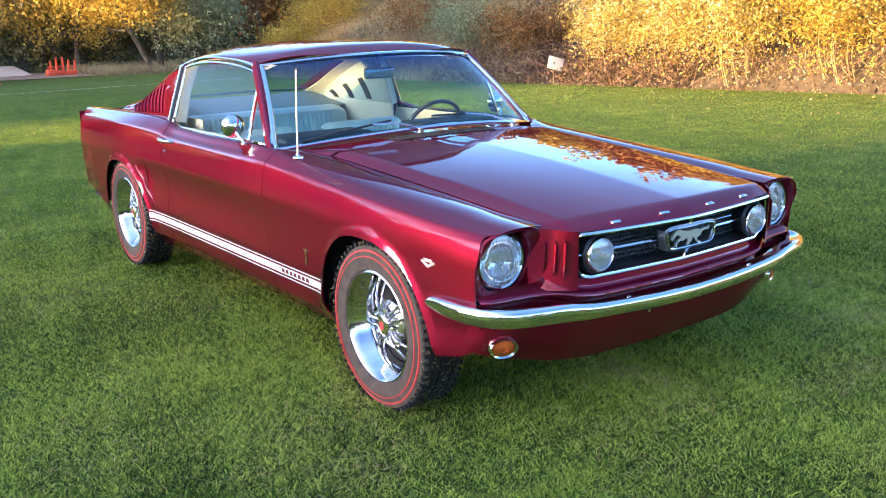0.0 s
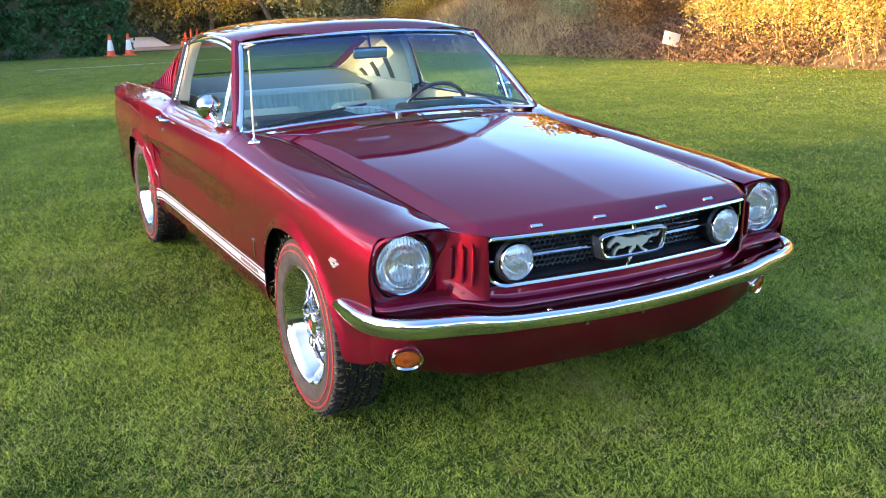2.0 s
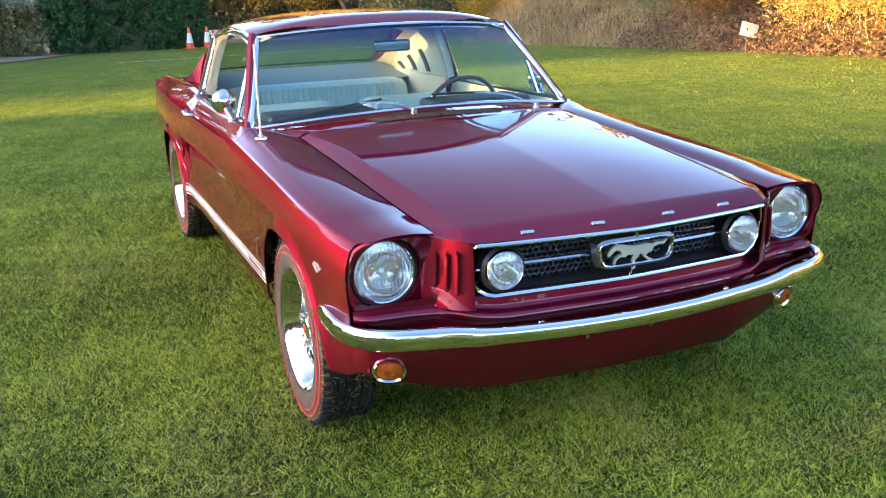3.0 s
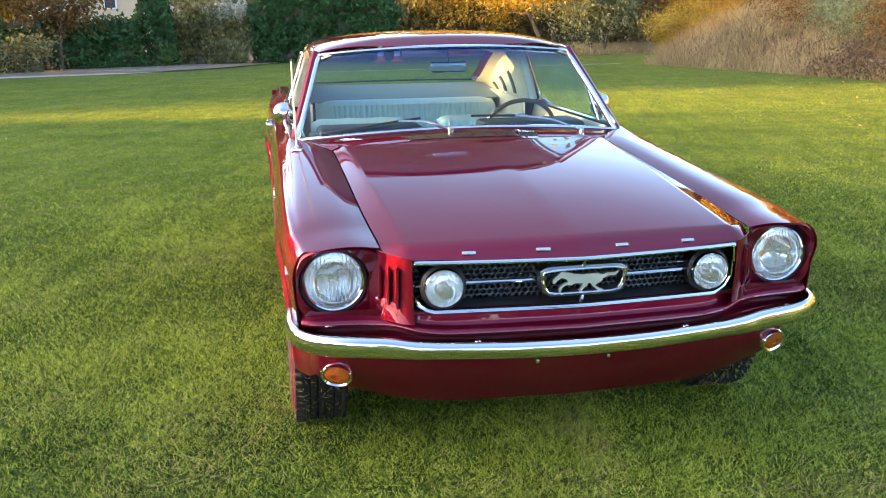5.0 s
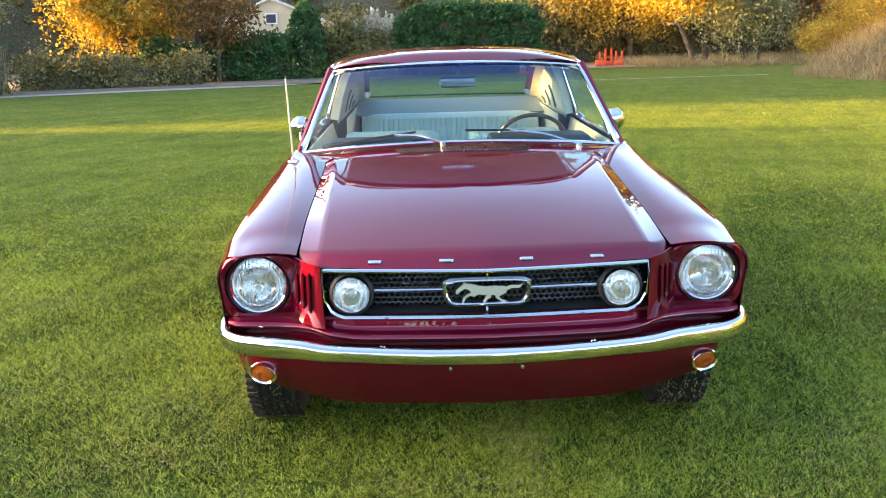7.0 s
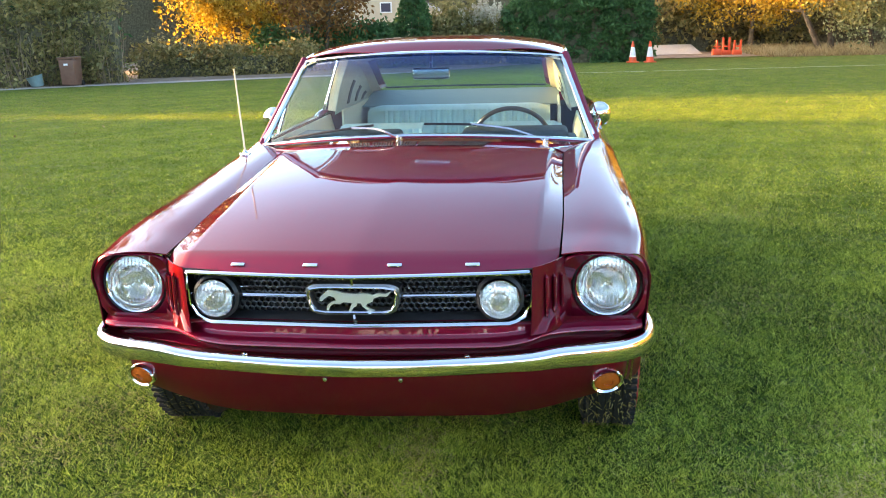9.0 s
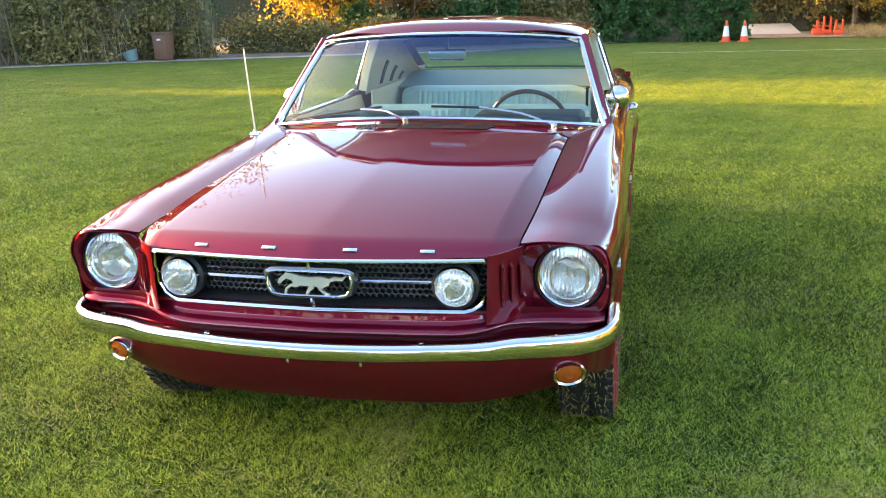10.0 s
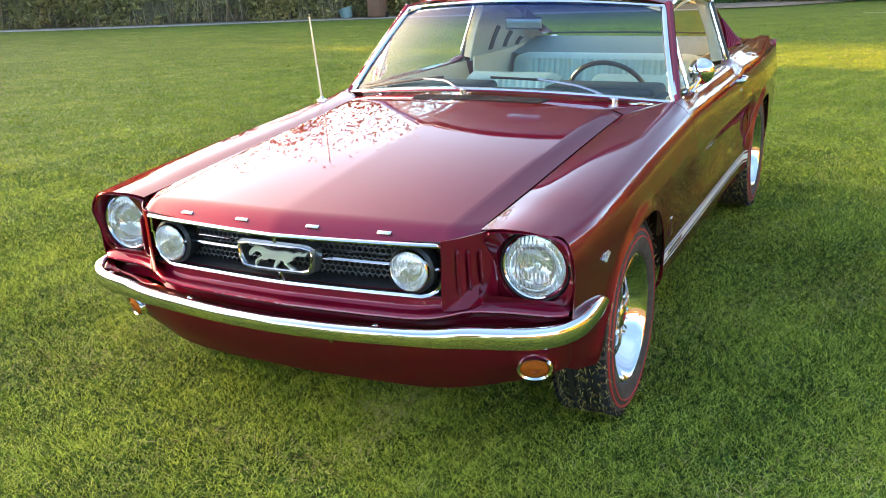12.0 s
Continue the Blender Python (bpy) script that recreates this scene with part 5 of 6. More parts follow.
def hedge(x0, x1, y, depth, h, mat, label, n, leaf=0.07, name="hedge", lump=0.0, skew=0.0, category="hedge", rounded=0.0):
    """A hedge along x from x0 to x1; skew moves it back along its length."""
    top = thing(name, label, category, ((x0 + x1) / 2, y, gz(x0, y)))
    k = max(40, n // 70)
    u = rng.uniform(-1, 1, k)
    face = rng.uniform(0, 1, k)
    z = rng.uniform(0, 1, k) ** 0.85
    yy = np.where(face < 0.66, -0.5 + 0.22 * rng.uniform(0, 1, k), rng.uniform(-0.5, 0.5, k))
    z = np.where(face >= 0.66, 1 - 0.16 * rng.uniform(0, 1, k) ** 2, z)
    X = u * (x1 - x0) / 2
    top_h = h * (1 + lump * np.sin(X * 1.3 + y) * 0.6 + lump * np.sin(X * 2.9 + 1.7) * 0.4 + lump * rng.normal(0, 0.35, k)) * (1 - rounded * np.abs(u) ** 6)
    Y = yy * depth * (1 + lump * 0.7 * np.sin(X * 1.9 + z * 3)) + skew * u
    clump = np.stack([X, Y, z * top_h], 1)
    size = (0.10 + 0.5 * lump) * rng.uniform(0.5, 1.3, k)
    pick = rng.integers(0, k, n)
    c = clump[pick] + rng.normal(0, 1, (n, 3)) * size[pick][:, None] * np.array([1, 0.8, 0.8])
    c[:, 2] = np.abs(c[:, 2])
    me = fast_mesh("foliage", leaves(c, leaf), 4)
    me.materials.append(mat)
    ob = new("foliage", me)
    ob.parent = top
    if lump > 0.15 and x1 < -10:
        m2 = int((x1 - x0) * 60)
        tu = rng.uniform(-1, 1, m2)
        root = np.stack([tu * (x1 - x0) / 2, skew * tu - 0.55 * depth * rng.uniform(0.3, 1, m2), np.zeros(m2)], 1)
        me = fast_mesh("twig_mass", blades(root, h * 0.85, 0.03, 0.16), 3)
        me.materials.append(TWIG)
        ob = new("twig_mass", me)
        ob.parent = top
    # closed sheet inside the hedge, behind the leaves
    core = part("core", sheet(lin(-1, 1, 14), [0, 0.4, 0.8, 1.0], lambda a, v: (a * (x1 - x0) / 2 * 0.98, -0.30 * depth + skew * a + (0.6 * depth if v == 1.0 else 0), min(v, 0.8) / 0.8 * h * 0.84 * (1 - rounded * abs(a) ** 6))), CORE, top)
    return top


# brown of the closed core sheets that fill gaps between the leaves
CORE = plain("hedge core", (0.11, 0.10, 0.06), 0.95, 0, 0, 0.5, 9, 0.8)
VERGE = plain("trodden verge", (0.24, 0.18, 0.12), 0.95, 0, 0, 0.4, 3, 0.5)
PATHM = plain("gravel path", (0.52, 0.46, 0.38), 0.9, 0, 0, 0.2, 25, 0.4)
SOIL = plain("leaf litter soil", (0.075, 0.055, 0.035), 0.95, 0, 0, 0.5, 7, 0.9)

# path and leaf litter at the field's edge, chalk line
FIELD_EDGE = curve([(-60, -6), (-40, 6.5), (-20, 18.0), (-13.5, 23.0), (-8.5, 26.0), (-3, 28), (2, 35.3), (60, 35.5)])
walkway = spline([(-40, 5.3, 0), (-30, 11.6, 0), (-20, 17.0, 0), (-13.5, 22.2, 0), (-8.5, 25.0, 0), (-4.2, 27.0, 0), (-3.0, 30.0, 0)], 50)
pathob = part("path", sheet(list(range(50)), [0, 1], lambda i, v: (walkway[i].x - 0.35 * v, walkway[i].y + 1.15 * v, gz(0, walkway[i].y + 1.15 * v) + 0.014)), PATHM, None)
tagged(pathob, "narrow pale gravel path along the field's edge", "path", kind="structure")
line = part("chalk_line", sheet(lin(0, 1, 30), [0, 1], lambda u, v: (0.5 + 10.0 * u, 24.6 + 1.2 * u + 0.10 * v, gz(0, 24.6 + 1.2 * u + 0.1 * v) + 0.012)), plain("chalk", (0.62, 0.62, 0.46), 0.9, 0, 0, 0.35, 6), None)
tagged(line, "faded white chalk line on the grass", "chalk line", kind="structure")
soil = part("verge", sheet(lin(-60, 60, 90), lin(0, 1, 6), lambda x, v: (x, FIELD_EDGE(x) + v * 30, gz(0, FIELD_EDGE(x) + v * 30) + 0.03)), VERGE, None)
tagged(soil, "brown leaf-strewn verge under the trees", "verge", kind="structure")

# grassy bank
BANK_X = curve([(-40, 15.0), (0, 13.2), (6, 12.5), (14, 12.2), (20, 11.8), (24.5, 11.2), (27, 12.5), (32, 18.0), (40, 26)])


def bank_place(v, y):
    x = BANK_X(y) - 0.3 + 16 * v
    rise = 3.6 * (1 - (1 - v) ** 3.2) * (0.88 + 0.12 * math.sin(y * 0.31)) * (1 - 0.40 * smooth(27, 36, y))
    p = Vector((x * 0.35, y * 0.35, 0))
    return x, y, gz(x, y) - 0.15 + rise + 0.5 * noise.noise(p) * smooth(0, 0.2, v) + 0.15 * noise.noise(p * 5) * smooth(0, 0.1, v)


bank = part("bank", sheet(lin(0, 1, 26), lin(-40, 40, 60), bank_place), SOIL, None)
tagged(bank, "steep bank of dry brown grass and brambles", "bank", kind="structure")


def bank_points(n, y0, y1, v0, v1):
    ys, vs2 = rng.uniform(y0, y1, n), rng.uniform(v0, v1, n)
    return np.array([bank_place(v, y) for v, y in zip(vs2, ys)])


stuff("dry_grass", np.concatenate([blades(bank_points(85000, 14.5, 38, 0.0, 0.5), 0.36, 0.016, 0.6), blades(bank_points(16000, -8, 15.5, 0.03, 0.4), 0.22, 0.014, 0.9)]), 3, STRAW, "tufts of dry straw-coloured grass on the bank", "dry grass")
p = np.concatenate([bank_points(6000, -8, 18, 0.0, 0.4), bank_points(5000, 9.5, 17.5, 0.0, 0.07)])
p[:, 2] += rng.uniform(0, 0.45, len(p))
stuff("bramble", leaves(p, 0.045), 4, LEAF_BRAMBLE, "low dull purple-brown brambles on the bank", "bramble")
p = bank_points(16000, -8, 16, 0.0, 0.22)
p[:, 2] += rng.uniform(0.0, 0.05, len(p))
stuff("leaf_litter", leaves(p, 0.03), 4, LITTER, "brown and tan fallen leaves on the bank's foot", "fallen leaves")
canes = []
for y in np.arange(-4.0, 25.0, 0.11):
    a = Vector(bank_place(rng.uniform(0.0, 0.12), y))
    e = a + Vector((rng.normal(-0.2, 0.5), rng.normal(0, 0.9), rng.uniform(0.25, 0.9)))
    canes.append(tube(spline([a, a.lerp(e, 0.5) + Vector((0, 0, 0.28)), e], 6), [0.008, 0.007, 0.006, 0.005, 0.004, 0.003], 4))
part("bramble_canes", join(*canes), CANE, None, soft=False)
tagged(bpy.context.scene.objects["bramble_canes"], "tangled arching reddish-brown bramble canes on the bank", "bramble", kind="stuff")

# shrubs on the bank
YELLOW, RUSTY = "pale-stemmed shrub with yellow autumn leaves", "rusty brown shrub on the bank"
for (v, y, r, h, mat, lab, k) in ((0.035, 10.2, 1.25, 2.5, LEAF_PALE, YELLOW, 3600), (0.030, 8.6, 1.3, 2.7, LEAF_PALE, YELLOW, 3800), (0.045, 11.9, 1.1, 2.3, LEAF_PALE, YELLOW, 2800), (0.035, 6.6, 1.35, 2.6, LEAF_GOLD, YELLOW, 3600), (0.030, 4.7, 1.3, 2.6, LEAF_PALE, YELLOW, 3400),
                                  (0.030, 2.6, 1.4, 2.8, LEAF_GOLD, YELLOW, 3400), (0.035, 0.4, 1.4, 2.8, LEAF_PALE, YELLOW, 3200), (0.13, 9.4, 1.6, 2.8, LEAF_GOLD, YELLOW, 3600), (0.14, 7.0, 1.6, 2.8, LEAF_PALE, YELLOW, 3600), (0.13, 4.0, 1.7, 3.0, LEAF_GOLD, YELLOW, 3600), (0.13, 12.4, 1.5, 2.4, LEAF_PALE, YELLOW, 3000),
                                  (0.08, 15.2, 1.3, 1.7, LEAF_RUST, RUSTY, 3000), (0.11, 17.6, 1.5, 1.8, LEAF_SAGE, "grey-brown thicket on the bank", 3200), (0.13, 20.2, 1.5, 1.8, LEAF_RUST, RUSTY, 3000), (0.05, 26.2, 0.9, 1.5, LEAF_GOLD, "golden leafed shrub on the bank", 2600), (0.14, 25.4, 1.4, 1.9, LEAF_GOLD, "golden leafed shrub on the bank", 3000), (0.04, 27.6, 1.0, 1.6, LEAF_GOLD, "golden leafed shrub on the bank", 2600), (0.12, 27.8, 1.3, 1.8, LEAF_GOLD, "golden leafed shrub on the bank", 2800), (0.22, 26.6, 1.5, 2.0, LEAF_GOLD, "golden leafed shrub on the bank", 2800), (0.30, 19.0, 2.6, 3.0, LEAF_RUST, RUSTY, 2600), (0.30, 14.5, 2.4, 3.2, LEAF_RUST, RUSTY, 2600), (0.35, 4.0, 3, 4.5, LEAF_GOLD, YELLOW, 3000), (0.35, 9.0, 3, 4.5, LEAF_RUST, RUSTY, 3000), (0.3, -3.0, 3, 4.5, LEAF_RUST, RUSTY, 3000)):
    px, py, pz = bank_place(v, y)
    t = tree(px, py, h, r, mat, lab, stems=8, bark=PALEBARK, n=int(k * 3.0), leaf=0.030, low=0.0, category="shrub", name="shrub", girth=0.2)
    t.location.z = pz

for k, (v, y) in enumerate((0.62 + 0.12 * math.sin(5 * j), -3 + 2.7 * j) for j in range(14)):
    px, py, pz = bank_place(v, y)
    t = tree(px, py, 4.8 + 0.8 * math.sin(3 * k), 2.5, (LEAF_GOLD, LEAF_RUST, LEAF_GOLD)[k % 3], "autumn tree on top of the bank", stems=3, n=14000, leaf=0.17, low=0.02)
    t.location.z = pz

# notice on the bank
nb = thing("notice", "small tilted white notice board on the bank", "sign", (12.05, 13.07, 0.09))
nb.scale = (0.935, 0.935, 0.935)
part("board", shift(block(-0.19, 0.19, -0.012, 0.012, 0, 0.30, 0.004), m=pose(0, 0, 0.12, -14, 16, -24)), plain("notice white", (0.58, 0.54, 0.47), 0.6, 0, 0, 0.06, 9), nb)
for k in range(4):
    part("text_line", shift(block(-0.14, 0.13 - 0.03 * k, -0.016, -0.010, 0.06 + 0.055 * k, 0.075 + 0.055 * k), m=pose(0, 0, 0.12, -14, 16, -24)), plain("faded print", (0.45, 0.40, 0.38), 0.7), nb)
part("stake", tube([(0, 0.03, -0.3), (0.01, 0.03, 0.3)], 0.02, 6), BARK, nb)

# clipped hedge, conifer, shrubs, trees along the far side
hedge(-1.05, 4.5, 34.2, 2.6, 2.55, LEAF_GREEN, "tall dense clipped dark green hedge", 30000, 0.07, lump=0.03, rounded=0.28)
hedge(-9.6, -4.9, 31.6, 1.9, 1.40, LEAF_GREEN, "dark green laurel bushes beside the path", 14000, 0.075, lump=0.14, skew=1.0)
hedge(-4.2, -1.2, 33.6, 1.6, 1.7, LEAF_OLIVE, "brownish olive shrub beside the path", 7000, 0.075, lump=0.25)
hedge(-20.0, -12.1, 22.4, 1.8, 2.5, LEAF_OLIVE, "overgrown olive-brown hedge along the path", 26000, 0.07, lump=0.22, skew=2.9)
hedge(-26.0, -19.5, 17.4, 1.6, 1.35, LEAF_OLIVE, "overgrown olive-brown hedge along the path", 16000, 0.07, lump=0.18, skew=2.0)
hedge(-38.0, -25.5, 11.6, 1.8, 2.4, LEAF_OLIVE, "overgrown olive-brown hedge along the path", 18000, 0.085, lump=0.2, skew=3.8)
hedge(-20.0, -13.0, 24.6, 2.0, 3.2, LEAF_GREEN, "dark green hedge behind the brown one", 12000, 0.08, lump=0.25, skew=2.4)
hedge(-12.8, -7.4, 28.4, 1.2, 0.75, LEAF_OLIVE, "low dark scrub under the small trees", 6000, 0.07, lump=0.35, skew=0.9)
con = thing("conifer", "slender dark green conifer by the house", "tree", (-4.35, 32.4, gz(0, 32.4)))
cz = rng.uniform(0, 1, 6000)
ca = rng.uniform(0, 6.28, 6000)
cr = 0.74 * np.sqrt(np.clip(1 - cz**3.0, 0, 1)) * rng.uniform(0.7, 1.0, 6000) * (1 + 0.12 * np.sin(ca * 5 + cz * 9))
me = fast_mesh("crown", leaves(np.stack([cr * np.cos(ca), cr * np.sin(ca), cz * 2.75], 1), 0.075), 4)
me.materials.append(LEAF_GREEN)
o = new("crown", me)
o.parent = con
part("trunk", tube([(0, 0, -0.2), (0, 0, 2.5)], [0.12, 0.03], 8), BARK, con)

pam = thing("pampas_grass", "tall pale pampas grass stems beside the hedge", "plant", (-1.9, 33.2, gz(0, 33.2)))
PAMPAS = leaf_material("pampas plumes", [(0.36, 0.31, 0.22), (0.55, 0.50, 0.39), (0.76, 0.71, 0.60)], 0.3)
stalks, plumes = [], []
for k in range(46):
    a, lean_out = rng.uniform(0, 6.28), rng.uniform(0.05, 0.95)
    base = Vector((0.25 * math.cos(a), 0.2 * math.sin(a), 0.0))
    tip = Vector((lean_out * math.cos(a), 0.6 * lean_out * math.sin(a), rng.uniform(1.9, 2.55) - 0.35 * lean_out))
    way = spline([base, base.lerp(tip, 0.55) + Vector((0, 0, 0.12)), tip], 9)
    stalks.append(tube(way, [0.010 - 0.0007 * i for i in range(9)], 5))
    for q in range(90):
        u = rng.uniform(0.62, 1.0)
        p = way[5].lerp(way[8], (u - 0.62) / 0.38)
        wide = 0.055 * math.sin(math.pi * min(1.0, (u - 0.58) / 0.46))
        plumes.append((p.x + rng.normal(0, wide), p.y + rng.normal(0, wide), p.z + rng.normal(0, 0.03)))
part("stalk_cluster", join(*stalks), PALEBARK, pam)
me = fast_mesh("plumes", leaves(np.array(plumes), 0.045), 4)
me.materials.append(PAMPAS)
o = new("plumes", me)
o.parent = pam
low_root = np.zeros((700, 3))
low_root[:, :2] = rng.normal(0, 0.22, (700, 2))
me = fast_mesh("leaf_tuft", blades(low_root, 1.0, 0.03, 0.55), 3)
me.materials.append(LEAF_SAGE)
o = new("leaf_tuft", me)
o.parent = pam

tree(-10.7, 30.9, 6.5, 2.4, LEAF_GOLD, "small tree with bright golden yellow leaves", n=26000, leaf=0.075, low=0.08)
tree(-7.4, 30.6, 4.8, 1.9, LEAF_RUST, "small tree with thin brown autumn leaves", stems=3, n=4500, leaf=0.08, low=0.12)
tree(-15.2, 27.4, 12.5, 2.7, LEAF_OLIVE, "bushy tree with olive and brown leaves", stems=3, n=5000, leaf=0.10, low=0.2)
tree(-18.8, 27.2, 13.0, 3.2, LEAF_RUST, "bushy tree with brown leaves", stems=3, n=4200, leaf=0.11, low=0.2)
tree(-23.0, 26.0, 13.0, 3.4, LEAF_RUST, "tall brown tree behind the hedge", stems=3, n=4200, leaf=0.11, low=0.2)
tree(-28.5, 22.5, 12.0, 3.0, LEAF_OLIVE, "tall olive-brown tree behind the hedge", stems=2, n=3200, leaf=0.14, low=0.2)
for k in range(13):
    tree(-40 + 7.5 * k + 1.5 * math.sin(k * 5.0), 58 + 3 * math.sin(k * 2.3), 15.0 + 1.8 * math.sin(k * 1.9), 5.0, (LEAF_RUST, LEAF_OLIVE, LEAF_OLIVE)[k % 3], "tall autumn tree far behind the field", stems=2, n=4500, leaf=0.36, low=0.05)
tree(9.6, 42.0, 7.0, 3.6, LEAF_GOLD, "spreading tree with orange-yellow leaves", stems=2, n=14000, leaf=0.075, low=0.30)
tree(11.9, 37.6, 7.2, 4.4, LEAF_GOLD, "spreading dark-trunked tree with yellow leaves", stems=2, lean=-0.9, n=17000, leaf=0.075, low=0.30)
tree(13.6, 36.6, 4.2, 2.2, LEAF_SAGE, "grey-green bushy shrub with thin leaves", stems=4, n=9000, leaf=0.07, low=0.05)
tree(18.5, 40.0, 7.0, 3.5, LEAF_RUST, "dark tree with brown leaves", stems=2, n=6000, leaf=0.12, low=0.15)
tree(5.6, 44.0, 6.5, 3.0, LEAF_OLIVE, "dark olive tree behind the hedge", stems=2, n=6000, leaf=0.12, low=0.1)
hedge(5.0, 30.0, 45.0, 3.0, 3.6, LEAF_OLIVE, "olive-brown thicket behind the trees", 26000, 0.12, lump=0.25)
hedge(-60, 5.0, 52.0, 3.0, 5.0, LEAF_OLIVE, "tall brown thicket behind the house", 30000, 0.16, lump=0.2)
stuff("undergrowth", blades(np.stack([rng.uniform(8.8, 24, 16000), rng.uniform(34.5, 42, 16000), np.full(16000, -0.45)], 1), 0.30, 0.035, 0.9), 3, STRAW, "dry brown undergrowth below the trees", "undergrowth")

# house behind the hedges
house = thing("house", "cream rendered bungalow gable with pale roof edge", "house", (-7.6, 48.0, gz(0, 48) + 0.25))
HW = plain("cream render", (0.56, 0.45, 0.30), 0.85, 0, 0, 0.08, 3, 0.2)
part("wall", join(plate([(-3.6, -0.3), (3.3, -0.3), (3.3, 1.75), (-0.3, 3.25), (-3.6, 1.88)], 6.0)), HW, house, soft=False)
part("roof_verge", join(tube([(-4.2, -0.1, 1.68), (-0.3, -0.1, 3.35)], 0.085, 6), tube([(-0.3, -0.1, 3.35), (3.9, -0.1, 1.55)], 0.085, 6)), plain("weathered bargeboard", (0.58, 0.52, 0.46), 0.7, 0, 0, 0.15, 5), house)
for sx in (-1, 1):
    part("roof", sheet([0, 1], [0, 1], lambda u, v: (-0.3 + sx * 4.0 * u, -0.12 + 6.2 * v, 3.40 - 1.72 * u)), plain("brown roof tiles", (0.16, 0.11, 0.085), 0.85, 0, 0, 0.35, 4, 0.6), house, solid=0.06, soft=False)
wf = part("window", block(-0.62, 0.02, -0.06, 0.02, 2.05, 2.6), WHITE, house)
part("pane", block(-0.55, -0.05, -0.075, -0.05, 2.11, 2.54), plain("dark pane", (0.05, 0.06, 0.09), 0.1), wf)


# bins and cones, barriers
wb = thing("wheelie_bin", "brown plastic wheelie bin beside the hedge", "bin", (-13.1, 23.35, gz(0, 23.35)))
BROWN = plain("brown plastic", (0.16, 0.075, 0.045), 0.5, 0, 0, 0.1, 8)
vb, fb = block(-0.27, 0.27, -0.32, 0.32, 0.06, 0.92, 0.02)
part("body", ([(x * (0.86 + 0.14 * z), y * (0.82 + 0.18 * z), z) for x, y, z in vb], fb), BROWN, wb)
part("lid", block(-0.30, 0.30, -0.36, 0.36, 0.92, 1.0, 0.025), BROWN, wb)
for s in (-1, 1):
    part("bin_wheel", spin([(-0.03, 0.001), (-0.03, 0.10), (0.03, 0.10), (0.03, 0.001)], "x", 18, (s * 0.24, 0.30, 0.10)), BLACK, wb)
part("bin_label", block(-0.07, 0.07, -0.335, -0.325, 0.72, 0.78), WHITE, wb)
wb.scale = (0.84, 0.84, 0.84)
tub = thing("garden_tub", "grey-teal plastic tub leaning beside the bin", "tub", (-13.95, 23.0, gz(0, 23.0)))
part("bowl", shift(spin([(0.0, 0.001), (0.0, 0.16), (0.29, 0.22), (0.32, 0.235), (0.32, 0.21), (0.05, 0.14), (0.05, 0.001)], "z", 28), m=pose(0, 0, 0.02, 6, -14, 0)), plain("teal tub", (0.17, 0.26, 0.26), 0.5, 0, 0, 0.1, 9), tub)

ORANGE = plain("orange plastic", (0.75, 0.10, 0.03), 0.5, 0, 0, 0.08, 9)


def cone(x, y):
    c = thing("traffic_cone", "orange and white traffic cone on the grass", "cone", (x, y, gz(x, y)), "cones by the hedge")
    part("base", block(-0.21, 0.21, -0.21, 0.21, 0, 0.04, 0.01), ORANGE, c)
    r = lambda z: 0.155 - 0.16 * z
    for a, b, mat, lab in ((0.04, 0.20, ORANGE, ""), (0.20, 0.55, WHITE, "white reflective sleeve"), (0.55, 0.75, ORANGE, "")):
        part("sleeve", spin([(a, 0.001), (a, r(a)), (b, r(b)), (b, 0.001)], "z", 20), mat, c, lab)
    return c


cone(3.62, 32.3)
cone(4.22, 32.2)
for i, (x, y, tilt) in enumerate(((7.55, 38.0, 0), (7.95, 38.2, 0), (8.35, 38.0, 0))):
    b = thing("barrier_post", "orange plastic barrier post on a foot", "barrier", (x, y, gz(x, y)), "orange barrier posts")
    part("foot", block(-0.19, 0.19, -0.18, 0.18, 0, 0.22 + 0.06 * (i == 0), 0.05), ORANGE, b)
    for px in ((-0.12, 0.13) if i else (0.02,)):
        part("post", tube([(px, 0, 0.15), (px + 0.03 * (i - 1), 0, 0.62 + 0.12 * (i % 2))], [0.055, 0.045], 10), ORANGE, b)
    part("rail", block(-0.14, 0.15, -0.03, 0.03, 0.34, 0.40, 0.015), ORANGE, b)
car_drive = part("drive", sheet([3.5, 7.2], [39.5, 43.0], lambda x, y: (x, y, gz(x, y) + 0.05 + 0.10 * (y - 39.5))), PATHM, None)
tagged(car_drive, "pale gravel drive behind the hedge", "drive", kind="structure")

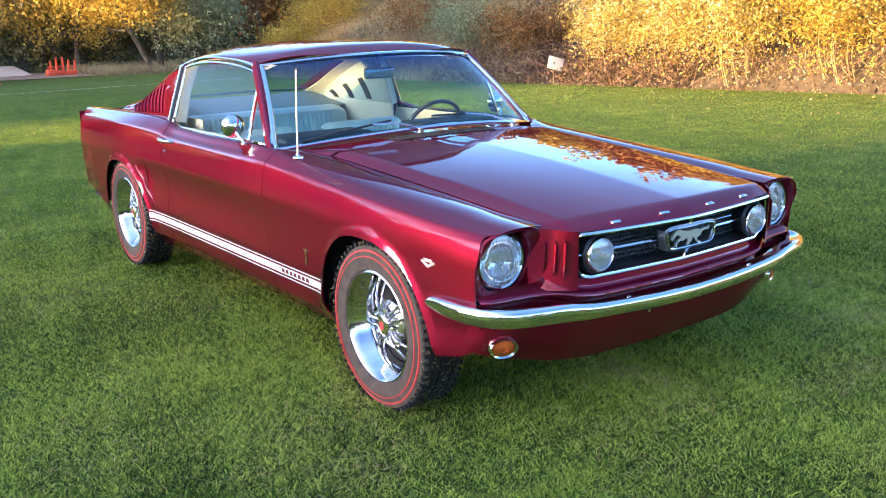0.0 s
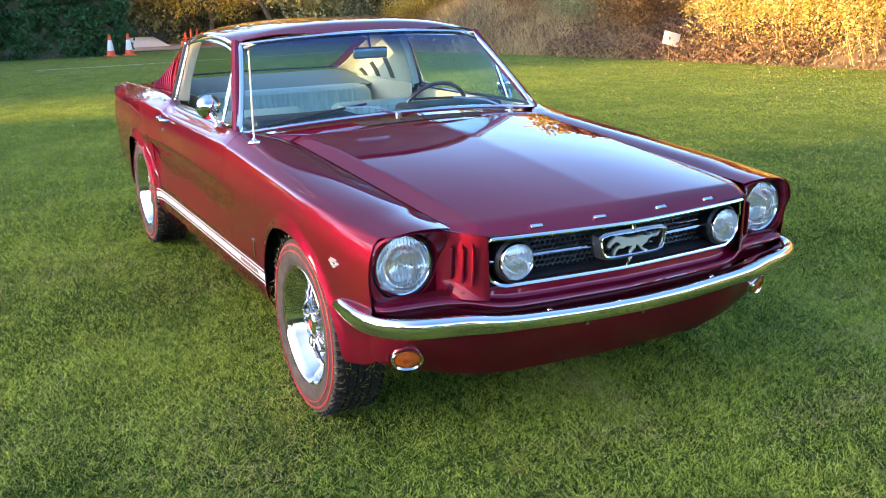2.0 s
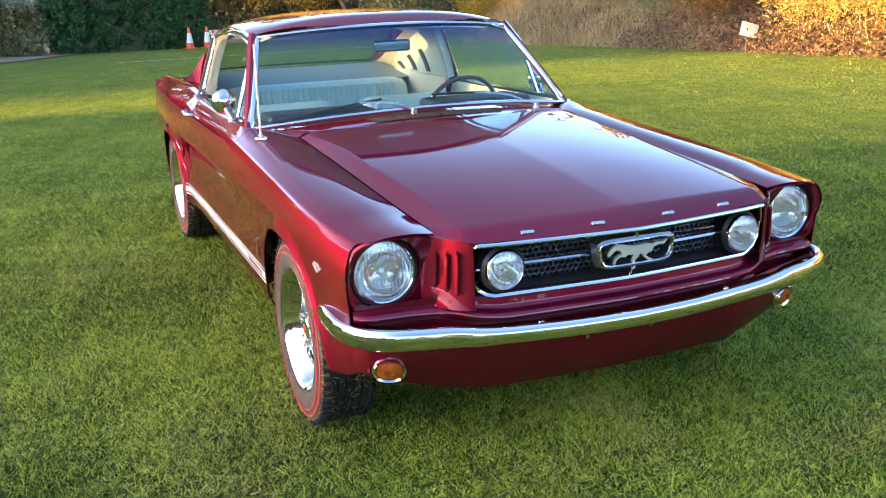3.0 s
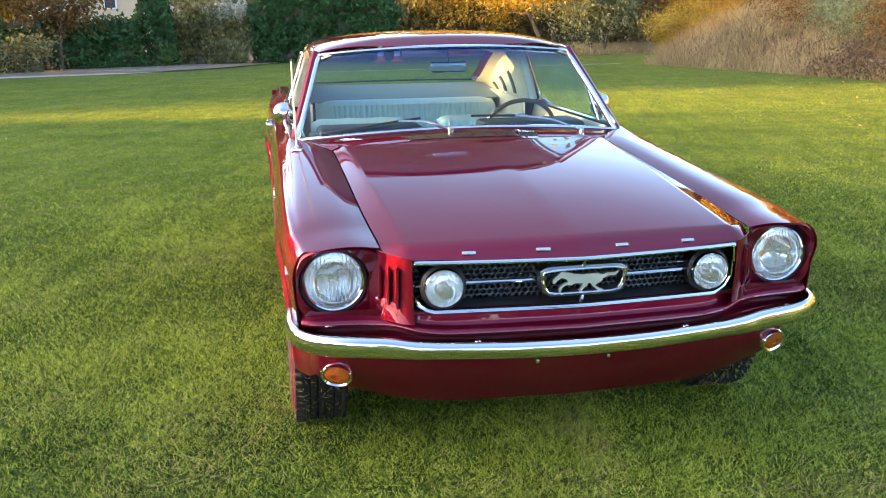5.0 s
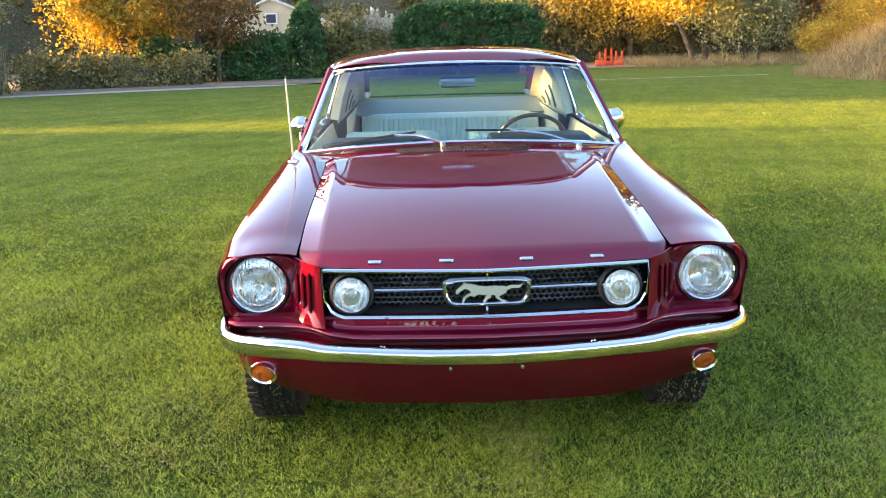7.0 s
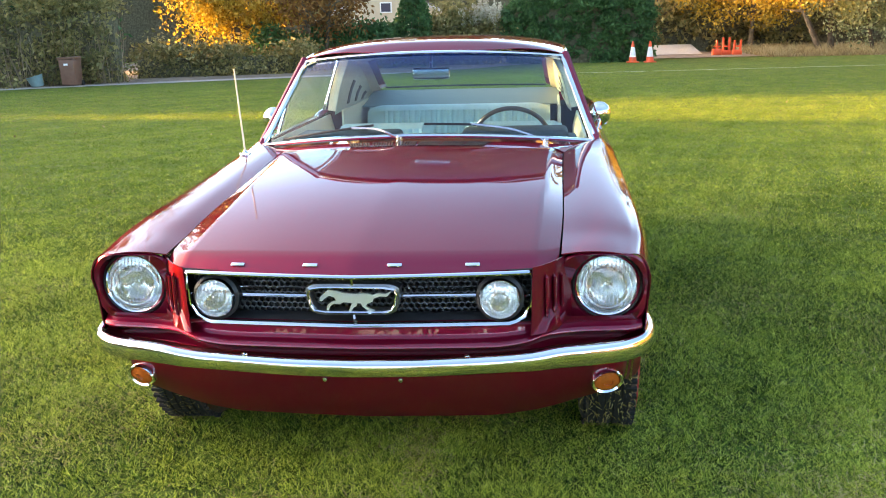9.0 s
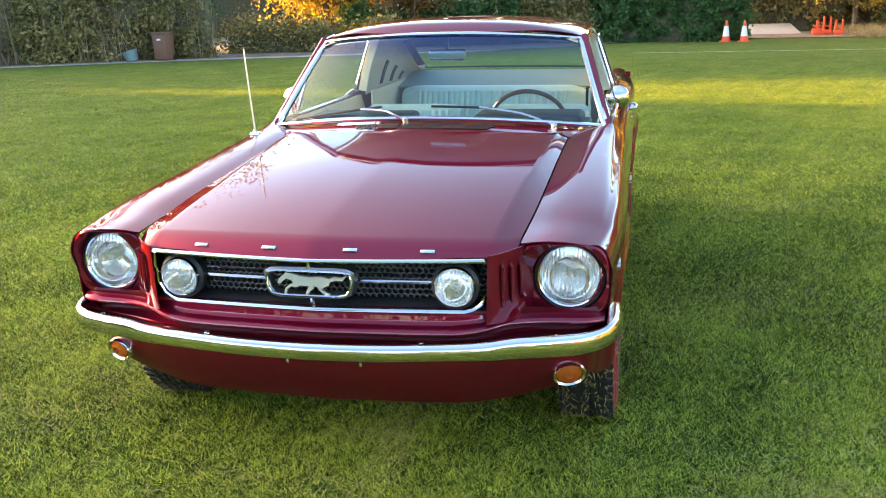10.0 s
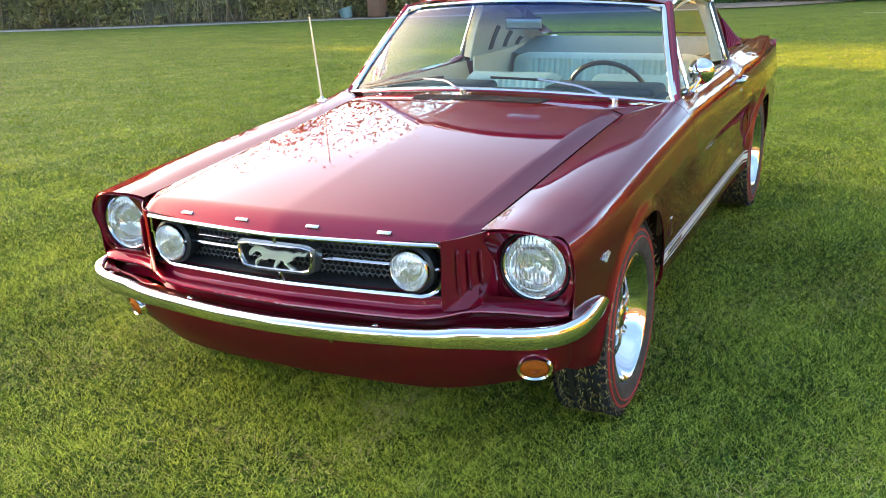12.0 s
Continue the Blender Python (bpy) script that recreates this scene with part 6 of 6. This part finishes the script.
# tree row and gapped hedge, unseen, added to shade the field from low sun
for k, y in enumerate(list(np.arange(-42, 7.0, 4.0)) + [24.4, 28.0]):
    x = -27 - 1.2 * (k % 3)
    tree(x, y, (4.1 if y < 20 else 8.2) + 0.3 * math.sin(k * 2.1), 2.6 if y < 20 else 3.0, LEAF_OLIVE, "unseen olive-brown tree added to shade the field", stems=2, n=2600 if y < 20 else 7000, leaf=0.28, low=0.02)
for k, (y0, y1) in enumerate(((-44, 15.2), (16.4, 32.0), (36.5, 52.0))):
    row = thing("shade_hedge", "unseen olive-brown hedge added to shade the field", "hedge", (-27, (y0 + y1) / 2, 0))
    n = 11000 if k == 0 else 3000
    tall = lambda y: (3.1 if k == 0 else 5.2) if k != 1 else np.clip(1.8 + 0.27 * (y + (y1 - y0) / 2), 0, 4.5)
    hy = rng.uniform(-(y1 - y0) / 2, (y1 - y0) / 2, n)
    c = np.stack([rng.uniform(-0.8, 0.8, n), hy, rng.uniform(0, 1, n) * (tall(hy) + 0.15)], 1)
    me = fast_mesh("foliage", leaves(c, 0.30), 4)
    me.materials.append(LEAF_OLIVE)
    o = new("foliage", me)
    o.parent = row
    # closed core sheet that blocks the sun below its top
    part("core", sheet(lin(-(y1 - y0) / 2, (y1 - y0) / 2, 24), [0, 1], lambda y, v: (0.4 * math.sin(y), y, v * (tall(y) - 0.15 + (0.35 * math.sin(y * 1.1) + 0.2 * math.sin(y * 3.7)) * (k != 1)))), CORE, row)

# unseen trees added behind the camera, closing the field and dimming the car's front
for k in range(11):
    a = -2.75 + k * 0.235
    x, y = 34 * math.cos(a), 34 * math.sin(a) - 2
    tree(x, y, 7.5 + 1.2 * math.sin(k * 1.7), 4.5, (LEAF_OLIVE, LEAF_RUST)[k % 2], "unseen autumn tree added behind the camera", stems=2, n=4200, leaf=0.36, low=0.02)

# ---------------------------------------------------------------- grass blades and fallen leaves
GRASS = leaf_material("grass blades", [(0.008, 0.026, 0.003), (0.105, 0.205, 0.018), (0.58, 0.68, 0.125)], 0.45, 0.6, 1.6, (1.15, 1.0, 0.65), 1.5, 0.7)

GRASS_FAR = leaf_material("field grass", [(0.07, 0.13, 0.018), (0.155, 0.245, 0.032), (0.29, 0.37, 0.07)], 0.45, 0.7, 0.6, (1.15, 1.0, 0.7), 1.2, 0.9)


def lawn_points(n, x0, x1, y0, y1):
    q = np.zeros((n, 3))
    q[:, 0], q[:, 1] = rng.uniform(x0, x1, n), rng.uniform(y0, y1, n)
    q[:, 2] = -0.0145 * np.maximum(0, q[:, 1] - 4)
    return q




def lawn_falloff(n, cx, cy, spread, x0, x1, y0, y1):
    """Roots that thin out smoothly away from a middle."""
    q = np.zeros((n, 3))
    q[:, 0], q[:, 1] = rng.normal(cx, spread, n), rng.normal(cy, spread, n)
    q = q[(q[:, 0] > x0) & (q[:, 0] < x1) & (q[:, 1] > y0) & (q[:, 1] < y1)]
    q[:, 2] = -0.0145 * np.maximum(0, q[:, 1] - 4)
    return q


WAVES = [(rng.uniform(0, 6.28), rng.uniform(0, 6.28), k) for k in (9, 14, 22, 33, 48, 60, 75)]


def tufts(q):
    """Where the turf stands up and where it thins, 0 to about 2."""
    f = np.zeros(len(q))
    for a, ph, k in WAVES:
        bend = 1.5 * np.sin(0.37 * k * (q[:, 0] * np.sin(a * 2) + q[:, 1] * np.cos(a * 3)))
        f += np.sin(k * (q[:, 0] * np.cos(a) + q[:, 1] * np.sin(a)) + ph + bend)
    return np.clip(1 + 0.20 * f, 0.3, 1.8)


def turf(n, cx, cy, spread, box, h, w, lean):
    q = lawn_falloff(n, cx, cy, spread, *box)
    t = tufts(q)
    keep = rng.uniform(0, 1, len(q)) < 0.25 + 0.55 * t
    return blades(q[keep], h, w, lean, 0.55 + 0.5 * t[keep])


stuff("grass", turf(1750000, 0, 0.0, 2.3, (-9, 9, -9, 9), 0.015, 0.0036, 0.95), 3, GRASS, "short mown green grass blades", "grass")
stuff("grass", np.concatenate([turf(440000, 0, 4.5, 4.5, (-15, 11.5, -10, 18), 0.016, 0.008, 1.0), turf(330000, 0, 12, 8, (-24, 12.5, 3, 30), 0.018, 0.014, 1.0)]), 3, GRASS_FAR, "mown green grass farther out on the field", "grass")
stuff("grass", turf(150000, 0, -0.3, 1.9, (-7, 7, -7, 7), 0.022, 0.0036, 1.5), 3, GRASS, "longer limp grass blades lying over the mown turf", "grass")
q = lawn_falloff(170000, 0, -0.2, 2.6, -9, 9, -9, 9)
patch = np.sin(q[:, 0] * 2.1 + 1.0) * np.sin(q[:, 1] * 2.7 + q[:, 0]) + 0.5 * np.sin(q[:, 0] * 5.3 - q[:, 1] * 4.1)
q = q[rng.uniform(0, 1, len(q)) < np.clip(0.10 + 0.7 * patch, 0.06, 0.9)]
worn = [np.stack([rng.normal(cx, sx, n), rng.normal(cy, sy, n), np.zeros(n)], 1) for cx, cy, sx, sy, n in
        ((0.13, -0.40, 0.04, 0.13, 420), (0.02, -0.33, 0.10, 0.06, 260), (-0.05, -0.72, 0.16, 0.07, 300), (0.75, -0.95, 0.16, 0.06, 500), (1.45, -0.55, 0.14, 0.08, 600), (1.75, -0.10, 0.22, 0.10, 600), (-1.20, -1.05, 0.20, 0.06, 500), (-1.75, -1.15, 0.12, 0.05, 350))]
q = np.concatenate([q] + worn)
q[:, 2] += 0.008
stuff("clippings", blades(q, 0.012, 0.0045, 1.8), 3, DRYBITS, "dry straw-brown clippings lying in the grass", "clippings")
fl = lawn_points(500, 6, 13.5, 2, 16)
fl = np.concatenate([fl[fl[:, 0] > 9.5 - rng.exponential(1.2, len(fl))], lawn_points(60, -8, 10, 7, 16)])
fl[:, 2] += 0.03
stuff("fallen_leaf_scatter", leaves(fl, 0.022), 4, LITTER, "pale fallen leaves scattered on the grass", "fallen leaves")
